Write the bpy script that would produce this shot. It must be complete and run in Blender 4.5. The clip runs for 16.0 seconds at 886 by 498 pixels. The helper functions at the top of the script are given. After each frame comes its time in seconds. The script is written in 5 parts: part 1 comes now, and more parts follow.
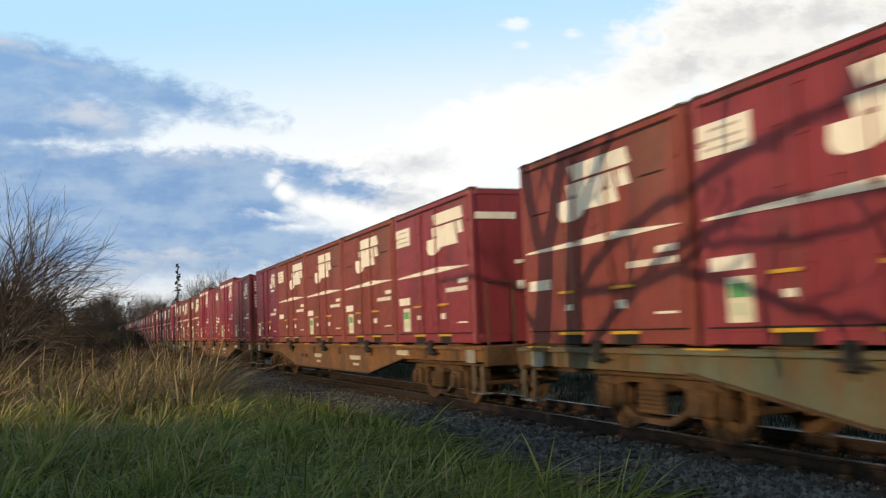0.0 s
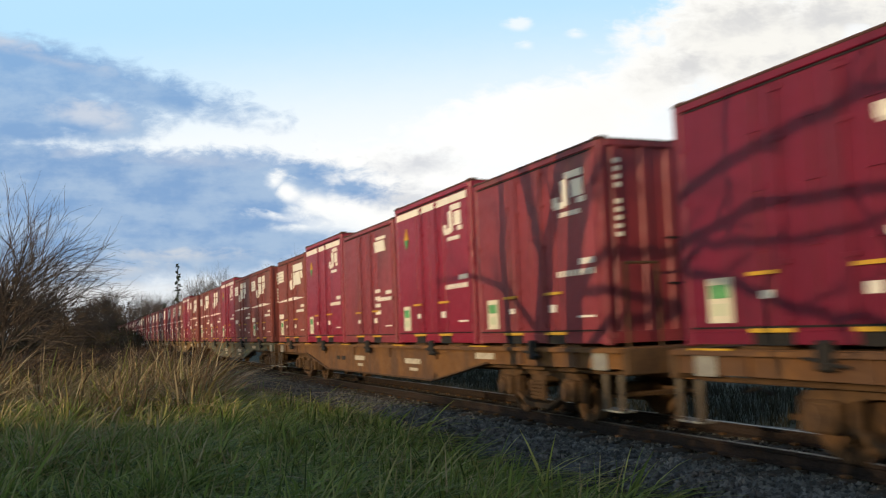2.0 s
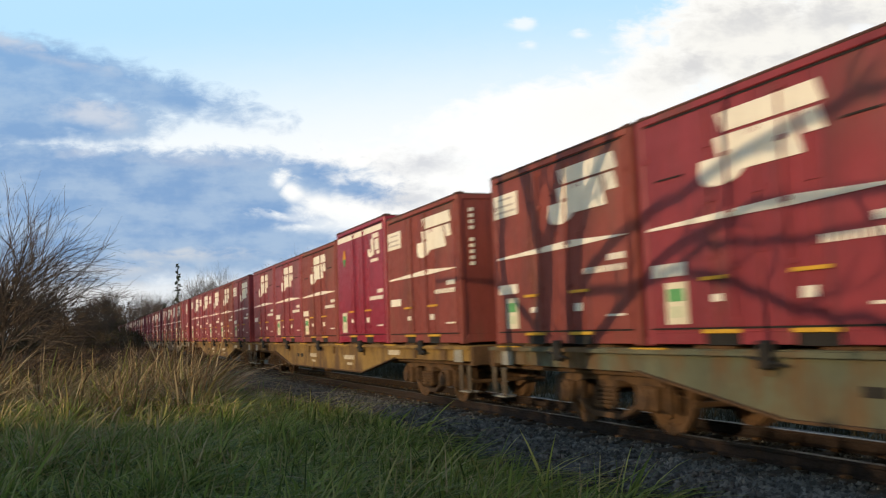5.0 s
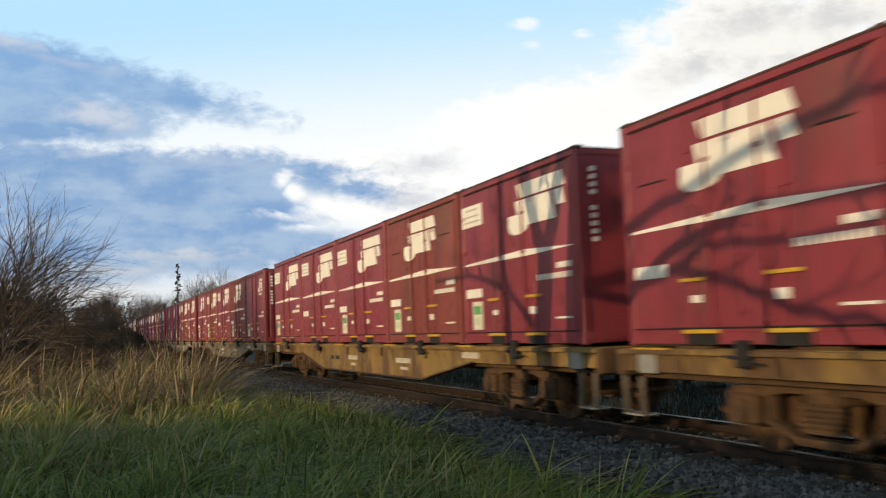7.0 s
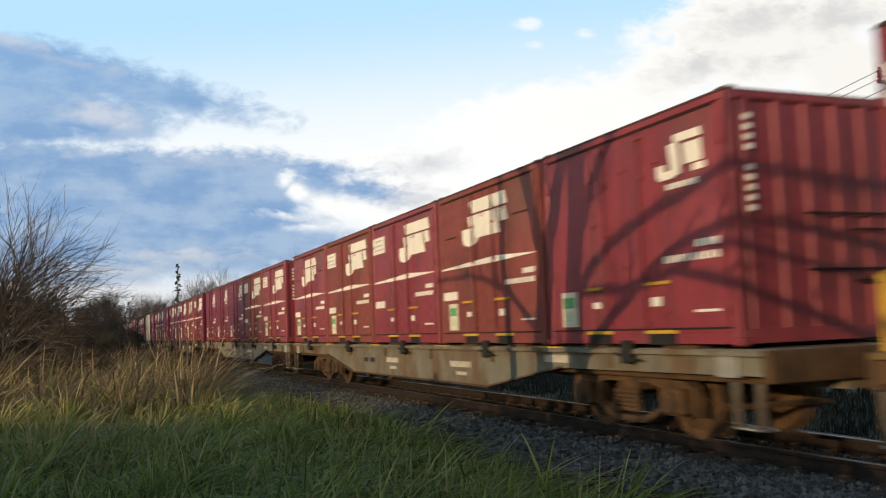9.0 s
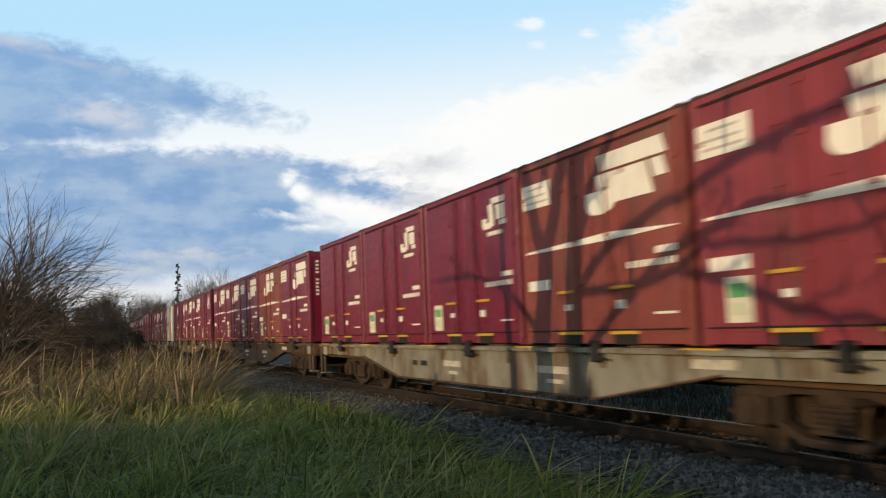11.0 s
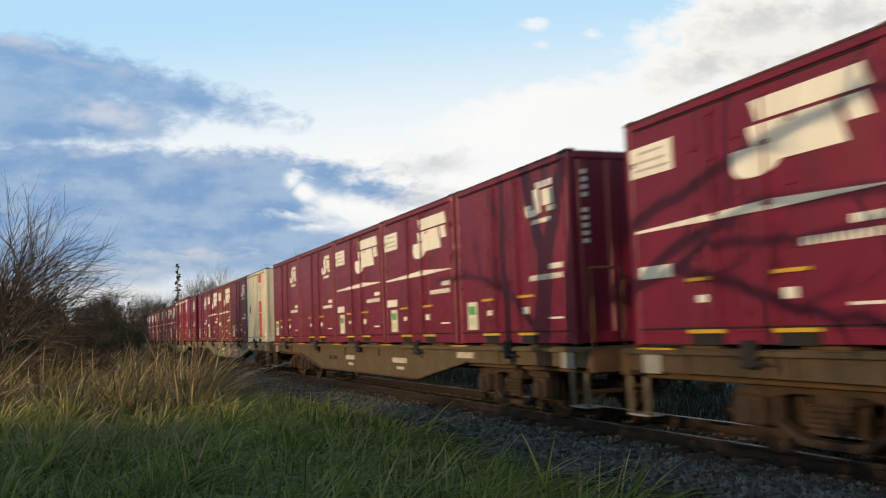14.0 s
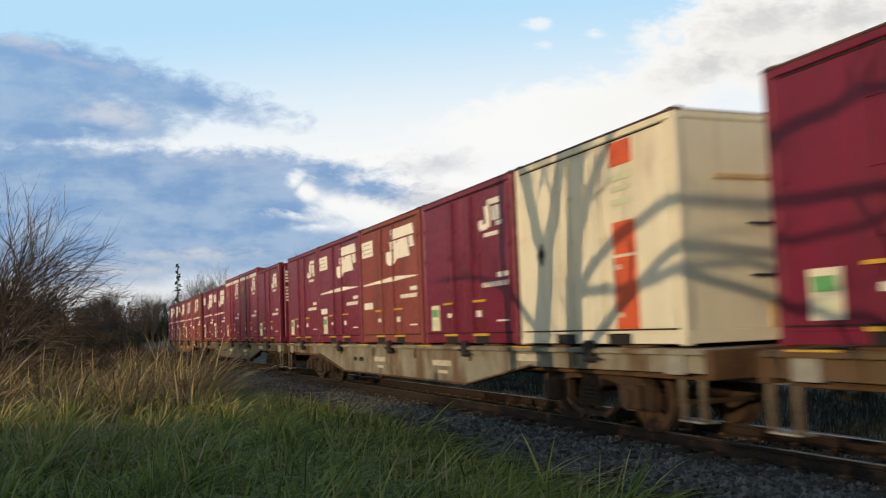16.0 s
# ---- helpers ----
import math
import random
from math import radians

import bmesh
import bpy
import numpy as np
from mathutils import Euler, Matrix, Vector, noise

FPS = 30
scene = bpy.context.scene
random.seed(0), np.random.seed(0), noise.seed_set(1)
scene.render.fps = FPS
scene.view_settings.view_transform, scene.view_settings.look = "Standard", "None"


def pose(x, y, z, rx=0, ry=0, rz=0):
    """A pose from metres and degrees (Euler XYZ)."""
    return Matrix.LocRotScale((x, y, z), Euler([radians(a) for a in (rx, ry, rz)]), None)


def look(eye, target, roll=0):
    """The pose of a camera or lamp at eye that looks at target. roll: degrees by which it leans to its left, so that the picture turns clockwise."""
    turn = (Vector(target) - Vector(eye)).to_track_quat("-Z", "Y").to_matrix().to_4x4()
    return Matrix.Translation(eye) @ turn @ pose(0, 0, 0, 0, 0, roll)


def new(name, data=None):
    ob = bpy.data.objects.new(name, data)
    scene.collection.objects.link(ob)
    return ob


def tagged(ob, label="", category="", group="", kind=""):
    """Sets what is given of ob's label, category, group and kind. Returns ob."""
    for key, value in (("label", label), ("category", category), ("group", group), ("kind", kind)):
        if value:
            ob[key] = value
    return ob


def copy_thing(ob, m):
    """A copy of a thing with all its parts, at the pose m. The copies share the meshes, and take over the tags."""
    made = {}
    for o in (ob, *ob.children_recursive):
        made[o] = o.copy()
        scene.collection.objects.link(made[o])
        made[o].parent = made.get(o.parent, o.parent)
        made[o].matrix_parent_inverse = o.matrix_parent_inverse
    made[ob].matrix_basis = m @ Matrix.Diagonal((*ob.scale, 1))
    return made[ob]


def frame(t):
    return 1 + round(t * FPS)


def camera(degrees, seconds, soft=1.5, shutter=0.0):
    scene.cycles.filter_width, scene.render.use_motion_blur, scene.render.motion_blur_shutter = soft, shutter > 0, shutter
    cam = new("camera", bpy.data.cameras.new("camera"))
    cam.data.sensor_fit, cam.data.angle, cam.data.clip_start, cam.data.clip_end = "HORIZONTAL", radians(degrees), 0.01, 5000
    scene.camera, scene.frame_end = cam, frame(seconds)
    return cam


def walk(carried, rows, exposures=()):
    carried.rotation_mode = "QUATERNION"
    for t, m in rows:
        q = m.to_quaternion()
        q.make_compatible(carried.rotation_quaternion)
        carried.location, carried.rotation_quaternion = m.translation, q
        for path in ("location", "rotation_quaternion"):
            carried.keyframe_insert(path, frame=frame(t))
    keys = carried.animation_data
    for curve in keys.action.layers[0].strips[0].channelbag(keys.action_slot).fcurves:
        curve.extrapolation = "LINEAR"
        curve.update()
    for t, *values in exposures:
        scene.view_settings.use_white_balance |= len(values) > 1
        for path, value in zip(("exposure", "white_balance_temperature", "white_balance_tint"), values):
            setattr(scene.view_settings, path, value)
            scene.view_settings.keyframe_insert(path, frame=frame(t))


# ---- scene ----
# camera stands still beside the line, +Y runs along the track, rail head is z = 0
CAM_YAW, CAM_PITCH, CAM_ROLL = 22.08, 4.98, -2.19
EYE = (0.0, 0.0, 1.333)
cam = camera(52.82, 16.0, soft=1.2, shutter=0.4)
_a, _p = radians(CAM_YAW), radians(CAM_PITCH)
VIEW = Vector((math.sin(_a) * math.cos(_p), math.cos(_a) * math.cos(_p), math.sin(_p)))
CAM_POSE = look(EYE, Vector(EYE) + VIEW * 50, CAM_ROLL)
walk(cam, [(0, CAM_POSE), (16.0, CAM_POSE)], exposures=[(0, 0.0), (8.0, 0.0), (12.0, -0.07), (16.0, -0.1)])

TRACK_X = 6.967          # centre line of the track
SIDE_X = 5.742           # near face of the containers
SUN_TURN, SUN_UP = 25.0, 9.0   # sun light runs this many degrees from +X to +Y and falls this steeply

# ---- light ----
world = bpy.data.worlds.new("sky_world")
scene.world = world
world.use_nodes = True
_wn = world.node_tree.nodes
_sky = _wn.new("ShaderNodeTexSky")
_sky.sky_type = "NISHITA"
_sky.sun_disc = False
_sky.sun_elevation = radians(SUN_UP)
SUN_WAY = Vector((math.cos(radians(SUN_TURN)) * math.cos(radians(SUN_UP)), math.sin(radians(SUN_TURN)) * math.cos(radians(SUN_UP)), -math.sin(radians(SUN_UP))))
_sky.sun_rotation = math.atan2(-SUN_WAY.x, -SUN_WAY.y)
_sky.air_density, _sky.dust_density, _sky.ozone_density = 1.0, 0.5, 1.5
world.node_tree.links.new(_sky.outputs[0], _wn["Background"].inputs[0])
_wn["Background"].inputs[1].default_value = 0.22
_sun = bpy.data.lights.new("sun", "SUN")
_sun.energy, _sun.angle, _sun.color = 2.85, radians(0.53), (1.0, 0.73, 0.43)
sun = new("sun", _sun)
sun.matrix_world = look((-60, -40, 30), Vector((-60, -40, 30)) + SUN_WAY)


# ---- node helpers ----
def lin(r, g, b):
    return tuple(((c / 255 + 0.055) / 1.055) ** 2.4 if c > 10 else c / 255 / 12.92 for c in (r, g, b))


class Nodes:
    """Small arithmetic on shader sockets."""

    def __init__(self, tree):
        self.t, self.n, self.l = tree, tree.nodes, tree.links

    def put(self, sock, v):
        if isinstance(v, bpy.types.NodeSocket):
            self.l.new(v, sock)
        else:
            sock.default_value = v

    def math(self, op, a, b=0.0, c=0.0, clamp=False):
        m = self.n.new("ShaderNodeMath")
        m.operation, m.use_clamp = op, clamp
        for i, v in enumerate((a, b, c)):
            self.put(m.inputs[i], v)
        return m.outputs[0]

    def smooth(self, v, lo, hi, a=0.0, b=1.0):
        m = self.n.new("ShaderNodeMapRange")
        m.interpolation_type = "SMOOTHSTEP"
        for i, x in enumerate((v, lo, hi, a, b)):
            self.put(m.inputs[i], x)
        return m.outputs[0]

    def mix(self, f, a, b):
        m = self.n.new("ShaderNodeMix")
        m.data_type = "RGBA"
        self.put(m.inputs[0], f)
        for i, v in ((6, a), (7, b)):
            self.put(m.inputs[i], (*v, 1) if isinstance(v, tuple) and len(v) == 3 else v)
        return m.outputs[2]

    def noise(self, vec, scale, detail=4.0, rough=0.55, warp=0.0):
        m = self.n.new("ShaderNodeTexNoise")
        m.inputs["Scale"].default_value, m.inputs["Detail"].default_value = scale, detail
        m.inputs["Roughness"].default_value, m.inputs["Distortion"].default_value = rough, warp
        self.put(m.inputs["Vector"], vec)
        return m.outputs[0]

    def coord(self, kind="Object"):
        return self.n.new("ShaderNodeTexCoord").outputs[kind]

    def scaled(self, vec, s):
        m = self.n.new("ShaderNodeMapping")
        m.inputs["Scale"].default_value = s
        self.put(m.inputs["Vector"], vec)
        return m.outputs[0]


def surface(name, base, dark, rough=0.6, metal=0.0, scale=3.0, stretch=(1, 1, 1), bump=0.2, fine=40.0, low=0.35, high=0.75, third=None, third_at=(0.6, 0.75), third_scale=1.2, random_tint=0.0, specular=0.4, streak=0.0):
    """A worn surface: two colours mixed by coarse and fine noise, an optional third in patches, with fine relief."""
    m = bpy.data.materials.new(name)
    m.use_nodes = True
    k = Nodes(m.node_tree)
    bsdf = k.n["Principled BSDF"]
    v = k.scaled(k.coord(), stretch)
    coarse, grain = k.noise(v, scale), k.noise(v, fine, 3.0)
    f = k.smooth(k.math("ADD", k.math("MULTIPLY", coarse, 0.75), k.math("MULTIPLY", grain, 0.25)), low, high)
    col = k.mix(f, base, dark)
    if third:
        col = k.mix(k.smooth(k.noise(v, third_scale, 6.0, 0.65), *third_at), col, third)
    if streak:
        runs = k.noise(k.scaled(k.coord(), (7.0, 7.0, 0.45)), 1.0, 5.0, 0.65)
        col = k.mix(k.smooth(runs, 0.5, 0.78, 0.0, streak), col, tuple(c * 0.45 + 0.012 for c in base))
        pale = k.noise(k.scaled(k.coord(), (1.1, 1.1, 0.6)), 1.0, 6.0, 0.7)
        col = k.mix(k.smooth(pale, 0.52, 0.75, 0.0, streak * 0.45), col, tuple(min(1.0, c * 1.3 + 0.03) for c in base))
    if random_tint:
        o = k.n.new("ShaderNodeObjectInfo")
        hsv = k.n.new("ShaderNodeHueSaturation")
        k.put(hsv.inputs["Value"], k.smooth(o.outputs["Random"], 0, 1, 1 - random_tint, 1 + random_tint))
        k.put(hsv.inputs["Color"], col)
        col = hsv.outputs[0]
    k.put(bsdf.inputs["Base Color"], col)
    k.put(bsdf.inputs["Roughness"], k.smooth(grain, 0.2, 0.8, max(0.05, rough - 0.12), min(1, rough + 0.15)))
    bsdf.inputs["Metallic"].default_value = metal
    bsdf.inputs["Specular IOR Level"].default_value = specular
    if bump:
        b = k.n.new("ShaderNodeBump")
        b.inputs["Strength"].default_value, b.inputs["Distance"].default_value = bump, 0.01
        k.put(b.inputs["Height"], grain)
        k.put(bsdf.inputs["Normal"], b.outputs[0])
    return m


def island_leaf(name, cols, rough=0.6, back=0.25):
    """Blades and leaves: colour varies from piece to piece, some light shines through."""
    m = bpy.data.materials.new(name)
    m.use_nodes = True
    k = Nodes(m.node_tree)
    bsdf = k.n["Principled BSDF"]
    g = k.n.new("ShaderNodeNewGeometry")
    ramp = k.n.new("ShaderNodeValToRGB")
    while len(ramp.color_ramp.elements) < len(cols):
        ramp.color_ramp.elements.new(0.5)
    for i, (e, c) in enumerate(zip(ramp.color_ramp.elements, cols)):
        e.position, e.color = i / max(1, len(cols) - 1), (*c, 1)
    k.put(ramp.inputs[0], g.outputs["Random Per Island"])
    patch = k.noise(k.coord(), 0.9, 3.0)
    col = k.mix(k.smooth(patch, 0.35, 0.65, 0.0, 0.25), ramp.outputs[0], tuple(c * 0.8 for c in cols[0]))
    k.put(bsdf.inputs["Base Color"], col)
    bsdf.inputs["Roughness"].default_value = rough
    bsdf.inputs["Specular IOR Level"].default_value = 0.25
    tr = k.n.new("ShaderNodeBsdfTranslucent")
    k.put(tr.inputs[0], col)
    mx = k.n.new("ShaderNodeMixShader")
    mx.inputs[0].default_value = back
    k.l.new(bsdf.outputs[0], mx.inputs[1])
    k.l.new(tr.outputs[0], mx.inputs[2])
    k.l.new(mx.outputs[0], k.n["Material Output"].inputs[0])
    return m


# ---- materials ----
M = {}
# crimson paint, its base lowered further to suit the weaker late sun
M["crimson"] = surface("crimson_paint_and_late_sun_tone", (0.165, 0.009, 0.03), (0.115, 0.008, 0.023), 0.45, 0, 1.6, (1, 1, 0.35), 0.08, 22, third=(0.13, 0.03, 0.025), third_at=(0.54, 0.8), streak=0.75)
M["bright_crimson"] = surface("fresh_crimson_paint", (0.25, 0.010, 0.032), (0.185, 0.009, 0.026), 0.42, 0, 1.6, (1, 1, 0.35), 0.06, 22, third=(0.15, 0.02, 0.022), third_at=(0.6, 0.8), streak=0.5)
M["maroon"] = surface("maroon_paint", (0.245, 0.036, 0.046), (0.165, 0.025, 0.031), 0.48, 0, 1.6, (1, 1, 0.3), 0.1, 22, third=(0.14, 0.055, 0.04), third_at=(0.5, 0.74), streak=0.95)
M["oxide"] = surface("weathered_oxide_paint", (0.225, 0.05, 0.038), (0.165, 0.036, 0.028), 0.6, 0, 1.6, (1, 1, 0.3), 0.12, 22, third=(0.15, 0.07, 0.045), third_at=(0.47, 0.72), streak=1.0)
M["cream"] = surface("cream_paint", (0.70, 0.65, 0.50), (0.60, 0.54, 0.40), 0.55, 0, 1.4, (1, 1, 0.3), 0.06, 22, third=(0.42, 0.32, 0.2), third_at=(0.58, 0.8), streak=0.5)
M["white_mark"] = surface("weathered_white_marking", (0.80, 0.77, 0.68), (0.66, 0.62, 0.53), 0.6, 0, 6, (1, 1, 0.4), 0.05, 50, third=(0.4, 0.33, 0.28), third_at=(0.64, 0.8), third_scale=5)
M["yellow"] = surface("yellow_safety_paint", (0.62, 0.36, 0.03), (0.42, 0.24, 0.03), 0.6, 0, 8, bump=0.1, third=(0.1, 0.07, 0.04), third_at=(0.6, 0.75), third_scale=9)
M["faded"] = surface("faded_grey_writing", (0.42, 0.37, 0.33), (0.58, 0.53, 0.46), 0.6, 0, 7, bump=0.03)
M["stencil"] = surface("dirty_stencilled_paint", (0.55, 0.5, 0.4), (0.36, 0.3, 0.21), 0.65, 0, 9, bump=0.03, third=(0.22, 0.16, 0.09), third_at=(0.55, 0.7), third_scale=14)
M["orange"] = surface("orange_marking", (0.62, 0.10, 0.03), (0.5, 0.08, 0.03), 0.6, 0, 5, bump=0.04)
M["pale_green"] = surface("faded_green_writing", (0.52, 0.56, 0.38), (0.6, 0.58, 0.42), 0.6, 0, 9, bump=0.03)
M["stain"] = surface("rust_stain_on_cream", (0.5, 0.34, 0.16), (0.62, 0.52, 0.34), 0.75, 0, 5, (1, 1, 0.3), bump=0.05)
M["green_mark"] = surface("green_marking", (0.12, 0.36, 0.13), (0.08, 0.26, 0.1), 0.6, 0, 9, bump=0.03)
# near-black for dark parts and seams, and for painted shade inside fork pockets
M["dark"] = surface("dark_parts_and_pocket_shade", (0.012, 0.011, 0.01), (0.02, 0.017, 0.014), 0.8, 0, 6, bump=0.1)
M["rust"] = surface("rusty_iron", (0.11, 0.06, 0.026), (0.036, 0.021, 0.013), 0.82, 0.1, 5, bump=0.35, fine=60, third=(0.17, 0.09, 0.038), third_at=(0.55, 0.8), third_scale=4)
# rusty iron again, coloured darker for the weaker late sun
M["late_rust"] = surface("rusty_iron_dimmed_for_late_sun", (0.055, 0.032, 0.018), (0.024, 0.016, 0.012), 0.85, 0.1, 5, bump=0.35, fine=60, third=(0.10, 0.058, 0.028), third_at=(0.58, 0.8), third_scale=4)
M["rail_side"] = surface("rusted_rail", (0.03, 0.018, 0.013), (0.018, 0.012, 0.009), 0.85, 0.1, 6, (1, 0.3, 1), 0.3, 50)
M["rail_top"] = surface("polished_rail_head", (0.3, 0.27, 0.24), (0.12, 0.1, 0.085), 0.5, 1.0, 6, (1, 0.2, 1), 0.05)
M["dusty_steel"] = surface("dusty_weathered_steel", (0.13, 0.10, 0.065), (0.055, 0.04, 0.028), 0.7, 0.1, 7, bump=0.15)
M["galv"] = surface("bare_pale_metal", (0.36, 0.35, 0.31), (0.22, 0.2, 0.17), 0.5, 0.2, 6, bump=0.1)
M["wagon_brown"] = surface("red_brown_wagon_paint", (0.19, 0.086, 0.024), (0.10, 0.044, 0.015), 0.7, 0, 1.3, (1, 1, 0.4), 0.15, 25, third=(0.1, 0.05, 0.025), third_at=(0.43, 0.6), third_scale=2, streak=1.0)
M["wagon_green"] = surface("grey_green_wagon_paint", (0.115, 0.125, 0.08), (0.075, 0.08, 0.052), 0.7, 0, 1.3, (1, 1, 0.4), 0.15, 25, third=(0.12, 0.07, 0.03), third_at=(0.43, 0.6), third_scale=2, streak=1.0)
M["wagon_grey"] = surface("grey_wagon_paint", (0.19, 0.175, 0.13), (0.10, 0.085, 0.06), 0.7, 0, 1.3, (1, 1, 0.4), 0.15, 25, third=(0.13, 0.08, 0.04), third_at=(0.43, 0.6), third_scale=2, streak=1.0)
# dusty tan, with the weaker late sun worked into a darker base colour
M["wagon_tan"] = surface("tan_dusty_paint_dimmed_for_late_sun", (0.11, 0.077, 0.038), (0.06, 0.042, 0.022), 0.72, 0, 1.3, (1, 1, 0.4), 0.15, 25, third=(0.1, 0.06, 0.03), third_at=(0.43, 0.6), third_scale=2, streak=1.0)
M["wagon_deep_brown"] = surface("deep_brown_wagon_paint", (0.062, 0.042, 0.023), (0.034, 0.024, 0.014), 0.74, 0, 1.3, (1, 1, 0.4), 0.15, 25, third=(0.09, 0.055, 0.028), third_at=(0.5, 0.66), third_scale=2, streak=1.0)
M["wagon_ochre"] = surface("ochre_wagon_paint", (0.26, 0.16, 0.042), (0.15, 0.088, 0.027), 0.72, 0, 1.3, (1, 1, 0.4), 0.15, 25, third=(0.1, 0.055, 0.025), third_at=(0.43, 0.6), third_scale=2, streak=1.0)
M["wagon_pale"] = surface("pale_grey_wagon_paint", (0.25, 0.235, 0.18), (0.15, 0.135, 0.10), 0.72, 0, 1.3, (1, 1, 0.4), 0.15, 25, third=(0.12, 0.075, 0.04), third_at=(0.43, 0.6), third_scale=2, streak=1.0)
M["ballast"] = surface("ballast_stone", (0.09, 0.085, 0.08), (0.05, 0.047, 0.046), 0.9, 0, 9, bump=0.5, fine=60, third=(0.12, 0.08, 0.05), third_at=(0.55, 0.75), third_scale=1.5)
M["sleeper"] = surface("weathered_sleeper", (0.07, 0.055, 0.042), (0.04, 0.032, 0.025), 0.9, 0, 6, (0.3, 1, 1), 0.4, 40)
M["soil"] = surface("grassy_soil", (0.045, 0.05, 0.022), (0.03, 0.028, 0.016), 0.95, 0, 0.6, bump=0.6, fine=9, third=(0.09, 0.07, 0.035), third_at=(0.5, 0.7), third_scale=0.12)
M["bark"] = surface("grey_brown_bark", (0.085, 0.066, 0.05), (0.05, 0.038, 0.03), 0.9, 0, 5, (1, 1, 0.3), 0.5, 30)
M["twig"] = surface("brown_twigs", (0.075, 0.055, 0.04), (0.045, 0.035, 0.028), 0.9, 0, 2, bump=0.0)
M["conifer"] = island_leaf("conifer_needles", [(0.018, 0.032, 0.016), (0.03, 0.045, 0.022), (0.045, 0.05, 0.03)], back=0.1)
M["grass"] = island_leaf("green_grass", [(0.065, 0.09, 0.02), (0.18, 0.25, 0.05), (0.28, 0.36, 0.075), (0.41, 0.46, 0.13), (0.56, 0.49, 0.21)], back=0.45)
M["reed"] = island_leaf("dry_reed_grass", [(0.13, 0.08, 0.045), (0.25, 0.165, 0.085), (0.40, 0.29, 0.16), (0.55, 0.44, 0.27), (0.27, 0.23, 0.08), (0.2, 0.25, 0.06)])
M["weed"] = island_leaf("dull_red_brown_weeds", [(0.05, 0.03, 0.02), (0.10, 0.06, 0.038), (0.16, 0.10, 0.06), (0.2, 0.14, 0.09)])
M["mixed"] = island_leaf("yellowing_grass", [(0.14, 0.19, 0.045), (0.24, 0.28, 0.07), (0.34, 0.34, 0.1), (0.42, 0.32, 0.15), (0.54, 0.43, 0.23)])
M["tuft"] = island_leaf("yellow_green_blade", [(0.26, 0.31, 0.06), (0.42, 0.42, 0.1), (0.54, 0.5, 0.17)])
# dull grass, colour lowered to imitate the shade seen beneath the wagons
M["verge"] = island_leaf("verge_grass_darkened_for_shade", [(0.02, 0.022, 0.01), (0.034, 0.032, 0.016), (0.05, 0.042, 0.022)])
M["shrub"] = island_leaf("brown_shrub_leaves", [(0.06, 0.05, 0.02), (0.09, 0.06, 0.03), (0.05, 0.055, 0.02)])
M["roof"] = surface("dark_rusty_roof_edge", (0.085, 0.04, 0.03), (0.045, 0.025, 0.02), 0.8, 0, 3, (1, 0.4, 1), 0.2, third=(0.2, 0.12, 0.05), third_at=(0.62, 0.75), third_scale=2.5)
M["pole"] = surface("grey_concrete_pole", (0.33, 0.31, 0.28), (0.25, 0.23, 0.2), 0.85, 0, 4, bump=0.2)


# ---- mesh helpers ----
def mesh_of(name, verts, faces, mats, idx=None, smooth=False):
    me = bpy.data.meshes.new(name)
    me.from_pydata(verts, [], faces)
    for m in mats if isinstance(mats, (list, tuple)) else [mats]:
        me.materials.append(m)
    if idx is not None:
        me.polygons.foreach_set("material_index", idx)
    if smooth:
        me.polygons.foreach_set("use_smooth", [True] * len(me.polygons))
    me.update()
    return me


